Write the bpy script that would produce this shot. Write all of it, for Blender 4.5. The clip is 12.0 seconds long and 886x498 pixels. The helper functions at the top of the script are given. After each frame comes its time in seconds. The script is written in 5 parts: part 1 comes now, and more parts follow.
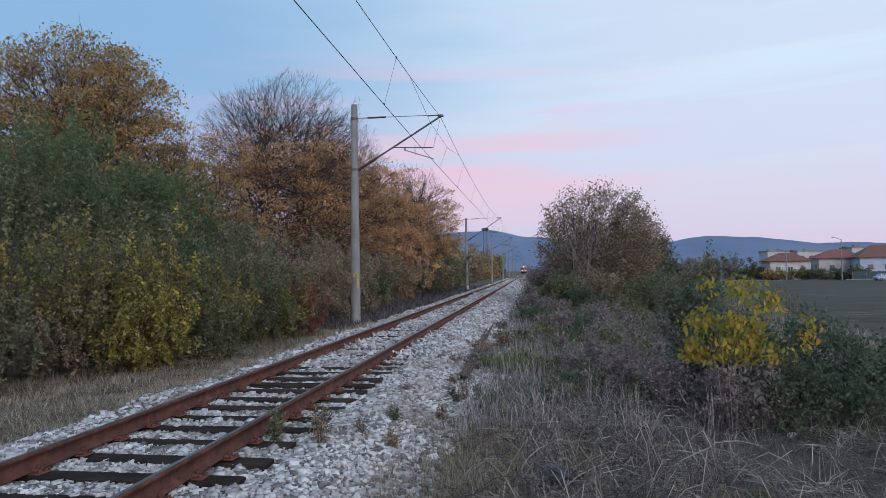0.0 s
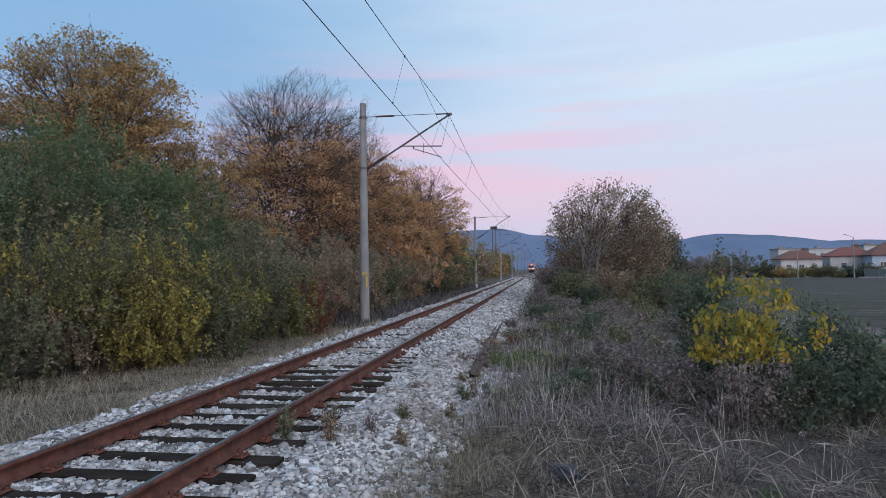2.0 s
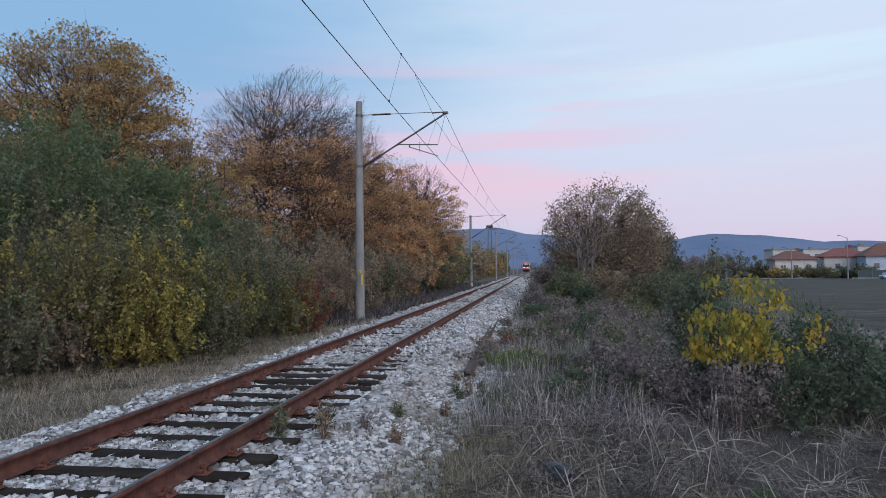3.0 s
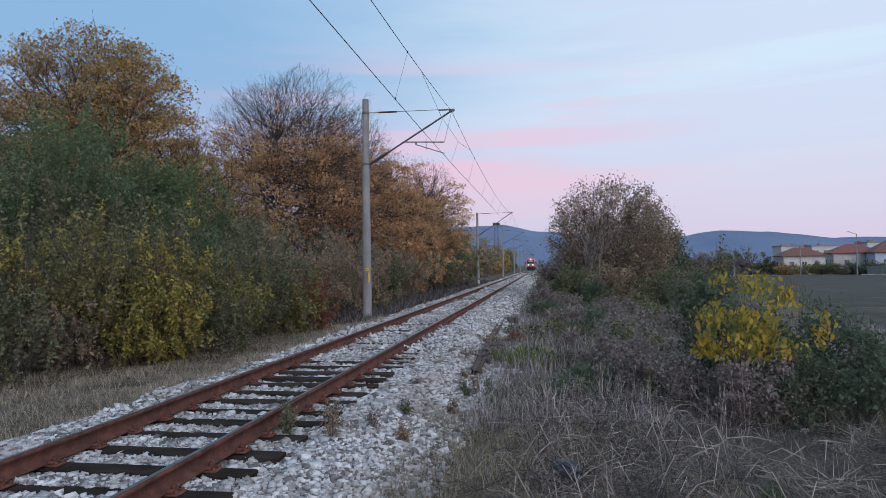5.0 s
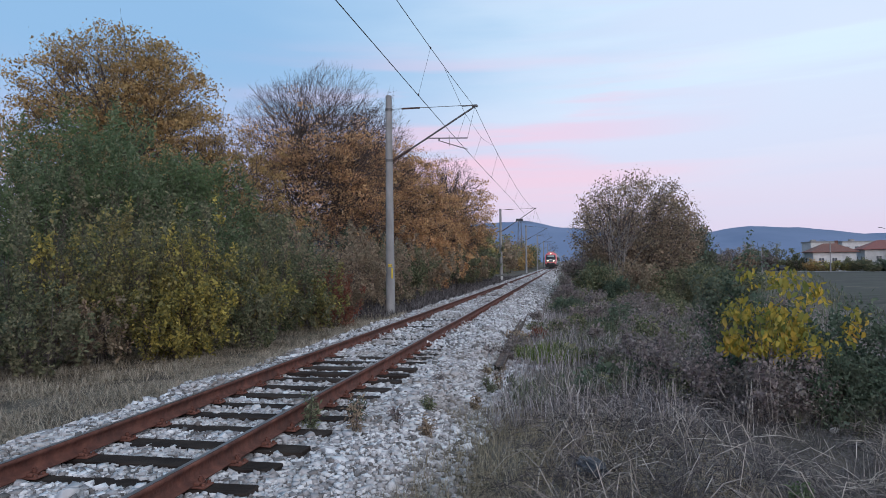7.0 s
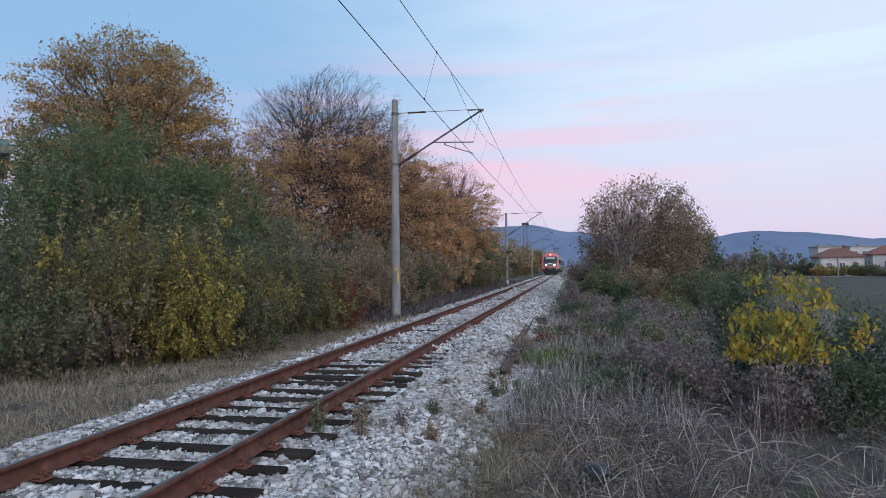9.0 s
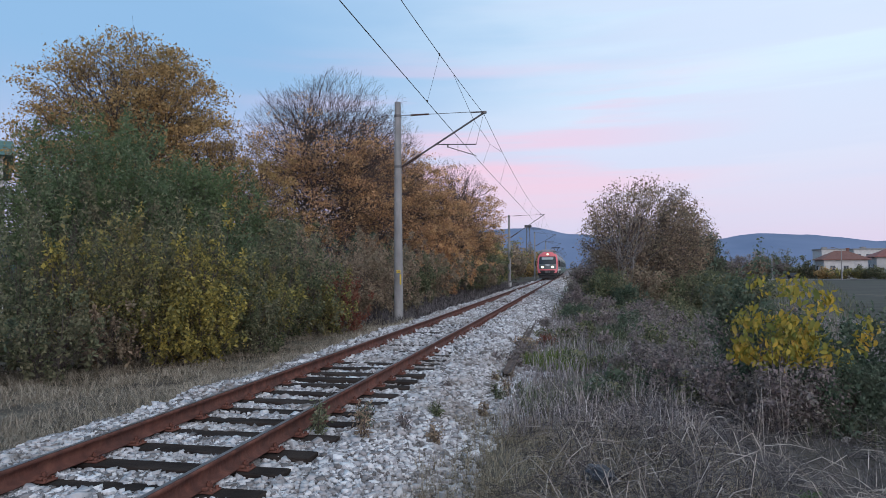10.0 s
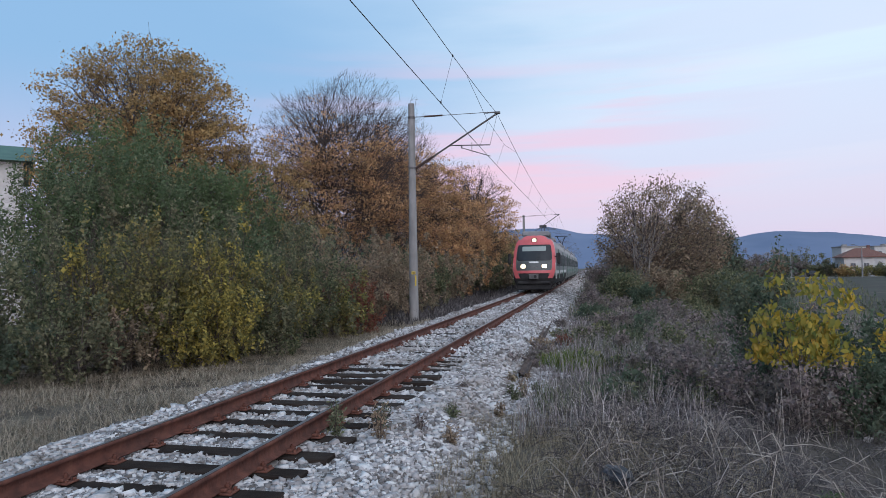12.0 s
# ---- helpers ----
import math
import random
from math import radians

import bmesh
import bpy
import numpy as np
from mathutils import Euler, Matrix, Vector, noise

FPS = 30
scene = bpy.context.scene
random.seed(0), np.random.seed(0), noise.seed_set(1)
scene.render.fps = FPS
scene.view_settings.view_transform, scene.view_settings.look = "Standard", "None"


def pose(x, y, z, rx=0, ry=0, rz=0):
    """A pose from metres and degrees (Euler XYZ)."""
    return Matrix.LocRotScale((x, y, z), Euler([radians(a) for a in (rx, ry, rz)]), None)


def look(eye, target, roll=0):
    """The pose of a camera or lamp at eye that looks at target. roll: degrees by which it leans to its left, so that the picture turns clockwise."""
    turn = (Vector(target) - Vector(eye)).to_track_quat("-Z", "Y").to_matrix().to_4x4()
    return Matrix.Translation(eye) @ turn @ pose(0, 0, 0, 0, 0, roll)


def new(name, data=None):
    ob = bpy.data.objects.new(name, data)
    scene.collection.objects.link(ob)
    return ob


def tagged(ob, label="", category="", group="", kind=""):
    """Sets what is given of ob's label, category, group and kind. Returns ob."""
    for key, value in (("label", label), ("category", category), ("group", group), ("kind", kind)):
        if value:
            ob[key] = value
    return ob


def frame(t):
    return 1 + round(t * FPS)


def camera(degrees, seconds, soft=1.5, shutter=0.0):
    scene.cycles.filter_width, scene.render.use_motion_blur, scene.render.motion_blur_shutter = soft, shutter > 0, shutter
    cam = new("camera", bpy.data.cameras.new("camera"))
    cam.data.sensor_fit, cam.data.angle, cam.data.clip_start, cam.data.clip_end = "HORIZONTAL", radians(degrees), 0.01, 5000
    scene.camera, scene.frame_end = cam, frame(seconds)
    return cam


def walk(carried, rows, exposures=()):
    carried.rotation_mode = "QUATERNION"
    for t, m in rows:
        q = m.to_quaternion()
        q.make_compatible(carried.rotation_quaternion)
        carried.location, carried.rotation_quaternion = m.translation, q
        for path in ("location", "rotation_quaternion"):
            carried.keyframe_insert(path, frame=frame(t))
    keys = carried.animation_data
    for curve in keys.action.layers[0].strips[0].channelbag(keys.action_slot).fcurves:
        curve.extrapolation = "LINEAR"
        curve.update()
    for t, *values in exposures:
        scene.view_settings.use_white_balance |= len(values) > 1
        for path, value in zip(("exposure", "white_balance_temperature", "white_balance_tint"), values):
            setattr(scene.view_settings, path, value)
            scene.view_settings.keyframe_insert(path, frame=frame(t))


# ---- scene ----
# The track runs along +y, rail tops at z = 0; the eye stands beside it.
EYE = Vector((0.0, 0.0, 1.57))
VIEW = [  # seconds, yaw to the left of the track, pitch, roll
    (0, 7.450, 1.924, -0.698), (0.5, 7.780, 1.714, -0.621), (1, 7.957, 1.692, -0.735),
    (1.5, 8.001, 1.711, -0.884), (2, 8.201, 1.802, -0.795), (2.5, 8.007, 1.920, -0.494),
    (3, 7.823, 1.683, -0.494), (5, 8.401, 1.473, -0.648), (5.5, 8.688, 1.454, -0.545),
    (6, 9.579, 1.377, -0.605), (6.5, 10.33, 1.163, -0.625), (7, 10.37, 1.159, -0.604),
    (9, 10.85, 1.504, -0.460), (9.5, 10.90, 1.739, -0.300), (10, 11.08, 1.690, -0.395),
    (10.5, 11.04, 1.696, -0.626), (11, 11.19, 1.654, -0.790), (11.5, 11.63, 1.691, -0.859),
    (12, 12.345, 1.788, -0.877)]
cam = camera(66.8, 12.0, soft=0.85)


def gaze(yaw, pitch):
    a, b = radians(yaw), radians(pitch)
    return Vector((-math.sin(a) * math.cos(b), math.cos(a) * math.cos(b), math.sin(b)))


walk(cam, [(t, look(EYE, EYE + gaze(a, b), c)) for t, a, b, c in VIEW],
     exposures=[(0, 0.0), (5.5, 0.0), (6.8, 0.12), (12, 0.12)])

# ---- sky and sun ----
world = bpy.data.worlds.new("dusk_sky")
scene.world = world
world.use_nodes = True


def build_sky():
    nt = world.node_tree
    nt.nodes.clear()
    N, L = nt.nodes.new, nt.links.new
    out, bg = N("ShaderNodeOutputWorld"), N("ShaderNodeBackground")
    L(bg.outputs[0], out.inputs[0])
    tc, sep = N("ShaderNodeTexCoord"), N("ShaderNodeSeparateXYZ")
    L(tc.outputs["Generated"], sep.inputs[0])

    def maths(op, a, b=0.0, clamp=False):
        n = N("ShaderNodeMath")
        n.operation, n.use_clamp = op, clamp
        for k, v in enumerate((a, b)):
            if isinstance(v, (int, float)):
                n.inputs[k].default_value = v
            else:
                L(v, n.inputs[k])
        return n.outputs[0]

    def smooth(v, lo, hi):
        n = N("ShaderNodeMapRange")
        n.interpolation_type = "SMOOTHSTEP"
        L(v, n.inputs[0])
        n.inputs[1].default_value, n.inputs[2].default_value = lo, hi
        return n.outputs[0]

    def mix(f, a, b):
        n = N("ShaderNodeMix")
        n.data_type = "RGBA"
        for k, v in ((0, f), (6, a), (7, b)):
            if isinstance(v, tuple):
                n.inputs[k].default_value = (*v, 1)
            elif isinstance(v, (int, float)):
                n.inputs[k].default_value = v
            else:
                L(v, n.inputs[k])
        return n.outputs[2]

    def streaks(sx, sz, scale, detail, seed):
        m, n = N("ShaderNodeMapping"), N("ShaderNodeTexNoise")
        L(tc.outputs["Generated"], m.inputs[0])
        m.inputs["Scale"].default_value = (sx, sx, sz)
        m.inputs["Location"].default_value = (seed, seed * 0.7, seed * 1.3)
        L(m.outputs[0], n.inputs["Vector"])
        n.inputs["Scale"].default_value, n.inputs["Detail"].default_value = scale, detail
        return n.outputs["Fac"]

    x, y, z = sep.outputs
    side = maths("ADD", maths("MULTIPLY", x, 1.25), maths("MULTIPLY", streaks(1, 4, 1.6, 5, 3.1), 0.75))
    base = mix(smooth(side, -0.22, 0.68), SKY_BLUE, SKY_PALE)
    base = mix(maths("MULTIPLY", maths("MULTIPLY", smooth(streaks(1.2, 9, 2.2, 6, 7.7), 0.42, 0.68), 0.45), smooth(x, -0.45, 0.15)), base, SKY_CLOUD)
    low = smooth(z, 0.30, 0.03)
    base = mix(maths("MULTIPLY", low, 0.85), base, SKY_LOW)
    pink = maths("MULTIPLY", smooth(streaks(0.9, 13, 2.0, 5, 4.4), 0.42, 0.60),
                 maths("MULTIPLY", smooth(z, 0.34, 0.20), smooth(z, 0.02, 0.16)))
    near = maths("MULTIPLY", smooth(x, -0.55, -0.15), smooth(x, 0.32, 0.0))
    base = mix(maths("MULTIPLY", maths("MULTIPLY", pink, near), 0.8), base, SKY_PINK)
    veil = maths("MULTIPLY", smooth(streaks(0.8, 15, 1.7, 6, 12.6), 0.44, 0.60), smooth(z, 0.02, 0.12))
    base = mix(maths("MULTIPLY", maths("MULTIPLY", veil, smooth(x, -0.3, 0.2)), 0.5), base, SKY_VEIL)
    sky = N("ShaderNodeTexSky")
    sky.sky_type, sky.sun_disc = "NISHITA", False
    sky.sun_elevation, sky.sun_rotation = radians(2), radians(205)
    total = N("ShaderNodeMix")
    total.data_type, total.blend_type = "RGBA", "ADD"
    total.inputs[0].default_value = 0.03
    L(base, total.inputs[6])
    L(sky.outputs[0], total.inputs[7])
    L(total.outputs[2], bg.inputs["Color"])
    bg.inputs["Strength"].default_value = 1.0


SKY_BLUE, SKY_PALE, SKY_CLOUD = (0.25, 0.45, 0.72), (0.62, 0.77, 0.93), (0.66, 0.77, 0.92)
SKY_VEIL = (0.57, 0.63, 0.84)
SKY_LOW, SKY_PINK = (0.62, 0.55, 0.76), (0.82, 0.52, 0.68)
build_sky()
sun = new("afterglow_sun", bpy.data.lights.new("afterglow_sun", "SUN"))
sun.data.energy, sun.data.angle, sun.data.color = 1.85, radians(60), (0.96, 0.915, 1.0)
sun.matrix_world = look((45, -75, 30), (0, 10, 0))

# ---- materials ----


def material(name, colours, scale=4.0, rough=0.85, metal=0.0, bump=0.3, detail=6.0, island=0.0, translucent=0.0,
             stain=None, stain_scale=0.6, stain_amount=0.5, stretch=(1, 1, 1), bump_scale=None, random_object=0.0, spec=0.3):
    """A surface of two or more colours: fine grain, a slower stain, relief, and a change from piece to piece."""
    m = bpy.data.materials.new(name)
    m.use_nodes = True
    nt = m.node_tree
    nt.nodes.clear()
    N, L = nt.nodes.new, nt.links.new
    out, bsdf = N("ShaderNodeOutputMaterial"), N("ShaderNodeBsdfPrincipled")
    tc, mp, noi, ramp = N("ShaderNodeTexCoord"), N("ShaderNodeMapping"), N("ShaderNodeTexNoise"), N("ShaderNodeValToRGB")
    L(tc.outputs["Object"], mp.inputs[0])
    mp.inputs["Scale"].default_value = stretch
    L(mp.outputs[0], noi.inputs["Vector"])
    noi.inputs["Scale"].default_value, noi.inputs["Detail"].default_value = scale, detail
    fac = noi.outputs["Fac"]
    for amount, kind, socket in ((island, "ShaderNodeNewGeometry", "Random Per Island"), (random_object, "ShaderNodeObjectInfo", "Random")):
        if amount:
            g, mx = N(kind), N("ShaderNodeMix")
            mx.inputs[0].default_value = amount
            L(fac, mx.inputs[2])
            L(g.outputs[socket], mx.inputs[3])
            fac = mx.outputs[0]
    L(fac, ramp.inputs[0])
    lo, hi = (0.15, 0.85) if island or random_object else (0.3, 0.7)
    els = ramp.color_ramp.elements
    for k, c in enumerate(colours):
        e = els[k] if k < 2 else els.new(1.0)
        e.position = lo + (hi - lo) * k / max(1, len(colours) - 1)
        e.color = (*c, 1)
    for k in range(len(colours)):
        els[k].color = (*colours[k], 1)
        els[k].position = lo + (hi - lo) * k / max(1, len(colours) - 1)
    colour = ramp.outputs[0]
    if stain:
        n2, mr, mx = N("ShaderNodeTexNoise"), N("ShaderNodeMapRange"), N("ShaderNodeMix")
        L(tc.outputs["Object"], n2.inputs["Vector"])
        n2.inputs["Scale"].default_value, n2.inputs["Detail"].default_value = stain_scale, 7
        L(n2.outputs["Fac"], mr.inputs[0])
        mr.inputs[1].default_value, mr.inputs[2].default_value, mr.inputs[4].default_value = 0.42, 0.66, stain_amount
        mx.data_type = "RGBA"
        L(mr.outputs[0], mx.inputs[0])
        L(colour, mx.inputs[6])
        mx.inputs[7].default_value = (*stain, 1)
        colour = mx.outputs[2]
    L(colour, bsdf.inputs["Base Color"])
    bsdf.inputs["Roughness"].default_value, bsdf.inputs["Metallic"].default_value = rough, metal
    bsdf.inputs["Specular IOR Level"].default_value = spec
    if bump:
        b, n3 = N("ShaderNodeBump"), N("ShaderNodeTexNoise")
        L(mp.outputs[0], n3.inputs["Vector"])
        n3.inputs["Scale"].default_value, n3.inputs["Detail"].default_value = bump_scale or scale * 3, 5
        b.inputs["Strength"].default_value, b.inputs["Distance"].default_value = bump, 0.02
        L(n3.outputs["Fac"], b.inputs["Height"])
        L(b.outputs[0], bsdf.inputs["Normal"])
    shader = bsdf.outputs[0]
    if translucent:
        tr, ms = N("ShaderNodeBsdfTranslucent"), N("ShaderNodeMixShader")
        L(colour, tr.inputs[0])
        ms.inputs[0].default_value = translucent
        L(shader, ms.inputs[1])
        L(tr.outputs[0], ms.inputs[2])
        shader = ms.outputs[0]
    L(shader, out.inputs[0])
    return m


def glow(name, colour, strength):
    m = bpy.data.materials.new(name)
    m.use_nodes = True
    b = m.node_tree.nodes["Principled BSDF"]
    b.inputs["Base Color"].default_value = (*colour, 1)
    b.inputs["Emission Color"].default_value = (*colour, 1)
    b.inputs["Emission Strength"].default_value = strength
    return m


def leaves_of(name, colours, second=None, second_scale=0.7, amount=0.65):
    return material(name, colours, scale=0.8, rough=0.7, bump=0, detail=3.0, island=0.6, translucent=0.42, spec=0.2,
                    stain=second, stain_scale=second_scale, stain_amount=amount)


RUST = material("rusty_rail_steel", [(0.072, 0.029, 0.022), (0.118, 0.046, 0.033), (0.18, 0.072, 0.05)], 9, 0.8, 0.2, 0.5,
                stain=(0.05, 0.028, 0.024), stain_scale=1.7)
RAILTOP = material("worn_rail_head", [(0.20, 0.16, 0.15), (0.36, 0.34, 0.34)], 5, 0.32, 0.9, 0.1, stretch=(6, 0.4, 6))
SLEEPER = material("tarred_old_timber", [(0.012, 0.009, 0.008), (0.03, 0.023, 0.02), (0.075, 0.06, 0.052)], 6, 0.9, 0, 0.8,
                   stretch=(0.6, 8, 4), stain=(0.09, 0.07, 0.058), stain_scale=2.2, stain_amount=0.3, random_object=0.25, spec=0.08)
STONE = material("limestone_ballast", [(0.12, 0.11, 0.105), (0.34, 0.33, 0.335), (0.48, 0.47, 0.475), (0.68, 0.67, 0.67)], 20, 0.9, 0, 0.5,
                 island=0.8, stain=(0.22, 0.18, 0.15), stain_scale=0.9, stain_amount=0.55)
BED = material("ballast_bed_gravel", [(0.06, 0.055, 0.053), (0.20, 0.19, 0.19), (0.38, 0.37, 0.375)], 22, 0.95, 0, 1.0, detail=3,
               stain=(0.2, 0.165, 0.14), stain_scale=0.7, stain_amount=0.5)
CONCRETE = material("weathered_concrete", [(0.17, 0.165, 0.165), (0.235, 0.23, 0.225), (0.30, 0.295, 0.29)], 3, 0.9, 0, 0.25,
                    stretch=(1, 1, 0.25), stain=(0.12, 0.117, 0.115), stain_scale=1.3)
STEEL = material("dull_galvanised_steel", [(0.09, 0.085, 0.085), (0.17, 0.165, 0.165)], 8, 0.6, 0.6, 0.1)
WIRE = material("dark_copper_wire", [(0.035, 0.035, 0.04), (0.07, 0.07, 0.075)], 8, 0.6, 0.4, 0)
CERAMIC = material("brown_insulator_glaze", [(0.05, 0.03, 0.025), (0.10, 0.06, 0.05)], 6, 0.3, 0, 0)
YELLOW = material("faded_yellow_paint", [(0.50, 0.36, 0.05), (0.62, 0.46, 0.08)], 9, 0.7, 0, 0.05)
BARK = material("grey_brown_bark", [(0.045, 0.035, 0.03), (0.10, 0.082, 0.072), (0.16, 0.14, 0.125)], 14, 0.95, 0, 0.5, stretch=(1, 1, 0.3))
PALEBARK = material("pale_bark", [(0.14, 0.125, 0.115), (0.26, 0.24, 0.22)], 14, 0.95, 0, 0.4, stretch=(1, 1, 0.3))
TWIG = material("thin_brown_twigs", [(0.04, 0.03, 0.03), (0.105, 0.078, 0.072)], 3, 0.95, 0, 0, island=0.5)


# ---- mesh tools ----


def mesh_object(name, verts, faces, mat, parent=None, label="", smooth=False):
    """faces: an array of equal-sized polygons, or a list of index lists."""
    me = bpy.data.meshes.new(name)
    verts = np.asarray(verts, np.float32).reshape(-1, 3)
    if isinstance(faces, np.ndarray):
        n, k = faces.shape
        me.vertices.add(len(verts))
        me.vertices.foreach_set("co", verts.ravel())
        me.loops.add(n * k)
        me.loops.foreach_set("vertex_index", faces.astype(np.int32).ravel())
        me.polygons.add(n)
        me.polygons.foreach_set("loop_start", np.arange(0, n * k, k, dtype=np.int32))
        me.update(calc_edges=True)
    else:
        me.from_pydata(verts.tolist(), [], faces)
    if smooth:
        me.shade_smooth()
    me.materials.append(mat)
    ob = new(name, me)
    ob.parent = parent
    if label:
        tagged(ob, label)
    return ob


def part(name, bm, mat, parent, label="", smooth=False):
    me = bpy.data.meshes.new(name)
    bm.to_mesh(me)
    bm.free()
    if smooth:
        me.shade_smooth()
    me.materials.append(mat)
    ob = new(name, me)
    ob.parent = parent
    if label:
        tagged(ob, label)
    return ob


def thing(name, place, label, category, group="", kind="", turn=0.0):
    e = new(name)
    e.empty_display_size = 0.2
    e.matrix_basis = pose(*place, 0, 0, turn)
    return tagged(e, label, category, group, kind)


def box(bm, centre, size, bevel=0.0, turn=None):
    made = bmesh.ops.create_cube(bm, size=1.0)["verts"]
    m = Matrix.Translation(centre) @ (turn or Matrix()) @ Matrix.Diagonal((*size, 1))
    bmesh.ops.transform(bm, matrix=m, verts=made)
    if bevel:
        edges = list({e for v in made for e in v.link_edges})
        bmesh.ops.bevel(bm, geom=edges, offset=bevel, segments=1, affect="EDGES", profile=0.5)
    return bm


def rod(bm, a, b, r0, r1=None, n=8):
    a, b = Vector(a), Vector(b)
    d = b - a
    m = Matrix.Translation((a + b) / 2) @ d.to_track_quat("Z", "Y").to_matrix().to_4x4()
    bmesh.ops.create_cone(bm, cap_ends=True, segments=n, radius1=r0, radius2=r0 if r1 is None else r1, depth=d.length, matrix=m)
    return bm


def boxes(*rows, bevel=0.0):
    bm = bmesh.new()
    for c, s in rows:
        box(bm, c, s, bevel)
    return bm


def tubes(p0, p1, r0, r1, k=4):
    """Verts and faces of many tapered, open tubes."""
    p0, p1 = np.asarray(p0, float), np.asarray(p1, float)
    d = p1 - p0
    d /= np.linalg.norm(d, axis=1, keepdims=True) + 1e-9
    ref = np.where(np.abs(d[:, 2:3]) > 0.9, [[1.0, 0, 0]], [[0, 0, 1.0]])
    u = np.cross(d, ref)
    u /= np.linalg.norm(u, axis=1, keepdims=True) + 1e-9
    w = np.cross(d, u)
    a = np.arange(k) * 2 * np.pi / k
    ring = u[:, None, :] * np.cos(a)[None, :, None] + w[:, None, :] * np.sin(a)[None, :, None]
    v = np.stack([p0[:, None] + ring * np.reshape(r0, (-1, 1, 1)), p1[:, None] + ring * np.reshape(r1, (-1, 1, 1))], 1)
    n = len(p0)
    i = np.arange(k)
    f = np.stack([i, (i + 1) % k, k + (i + 1) % k, k + i], -1)
    faces = (np.arange(n)[:, None, None] * 2 * k + f[None]).reshape(-1, 4)
    return v.reshape(-1, 3), faces


def unit(v):
    return v / (np.linalg.norm(v, axis=-1, keepdims=True) + 1e-9)


def lumps(p, scale, seed):
    """A cheap smooth field between about -1 and 1."""
    r = np.random.default_rng(seed)
    total = np.zeros(len(p))
    for _ in range(7):
        k = r.normal(size=p.shape[1]) * scale * r.uniform(0.6, 1.8)
        total += np.sin(p @ k + r.uniform(0, 6.3))
    return total / 3.2


# ---- the lie of the land ----
TRACK = -3.72  # centre line


def step(v, lo, hi):
    t = np.clip((v - lo) / (hi - lo), 0, 1)
    return t * t * (3 - 2 * t)


def land(x, y):
    x, y = np.asarray(x, float), np.asarray(y, float)
    d = np.abs(x - TRACK)
    z = -0.52 - 0.25 * step(x, 0.6, 4.0) - 0.75 * step(x, 4.0, 22.0)
    z = z + 0.27 * step(x, -1.3, -0.2) * step(x, 3.5, 1.0) * step(y, 10, 5)
    z = z - 0.25 * step(-x, 9, 16) * step(y, 5, 12)
    near = step(d, 2.6, 3.6) * step(np.hypot(x, y), 160, 40)
    p = np.stack([x, y], -1).reshape(-1, 2)
    z = z + near * (0.045 * lumps(p, 1.6, 4).reshape(x.shape) + 0.025 * lumps(p, 5.0, 9).reshape(x.shape))
    return z


def ballast_height(x, y):
    """The top of the stone bed."""
    d = np.abs(x - TRACK)
    right = x > TRACK
    shoulder = np.where(right, 1.55, 1.7)
    foot = np.where(right, 3.0, 2.65 + 0.5 * step(y, 8.5, 5.5))
    z = -0.228 + 0.036 * step(y, 10, 15) - 0.44 * step(d, shoulder, foot)
    p = np.stack([x, y], -1).reshape(-1, 2)
    return z + 0.018 * lumps(p, 3.0, 21).reshape(np.shape(x)) + 0.02 * lumps(p, 0.8, 5).reshape(np.shape(x))


def ground_material():
    return material("verge_and_field_soil", [(0.05, 0.04, 0.032), (0.09, 0.074, 0.057), (0.14, 0.117, 0.09)], 3.0, 0.97, 0, 0.8,
                 stain=(0.055, 0.056, 0.035), stain_scale=0.35, stain_amount=0.6)


def grid_mesh(name, xs, ys, height, mat, parent=None):
    X, Y = np.meshgrid(xs, ys)
    V = np.stack([X, Y, height(X, Y)], -1).reshape(-1, 3)
    nx, ny = len(xs), len(ys)
    i = np.arange(nx - 1)[None] + np.arange(ny - 1)[:, None] * nx
    F = np.stack([i, i + 1, i + nx + 1, i + nx], -1).reshape(-1, 4)
    return mesh_object(name, V, F, mat, parent, smooth=True)


def spaced(lo, hi, n, power=2.5):
    """Values from lo to hi, dense round zero."""
    t = np.linspace(-1, 1, n)
    v = np.sign(t) * np.abs(t) ** power
    return np.where(v < 0, -v * lo, v * hi)


SOIL = ground_material()
ground = grid_mesh("ground", spaced(-3500, 3500, 171, 3.6), spaced(-600, 4500, 171, 3.2), land, SOIL)
tagged(ground, "brown weedy soil verge beside the railway line", "ground", kind="structure")

# ---- railway track ----
rng = np.random.default_rng(11)
bed = grid_mesh("ballast_bed", np.linspace(TRACK - 3.1, TRACK + 3.3, 33), np.concatenate([np.arange(-14, 50, 0.25), np.arange(50, 520, 6)]),
                ballast_height, BED)
tagged(bed, "bed of pale grey crushed limestone under the rails", "ballast", kind="structure")


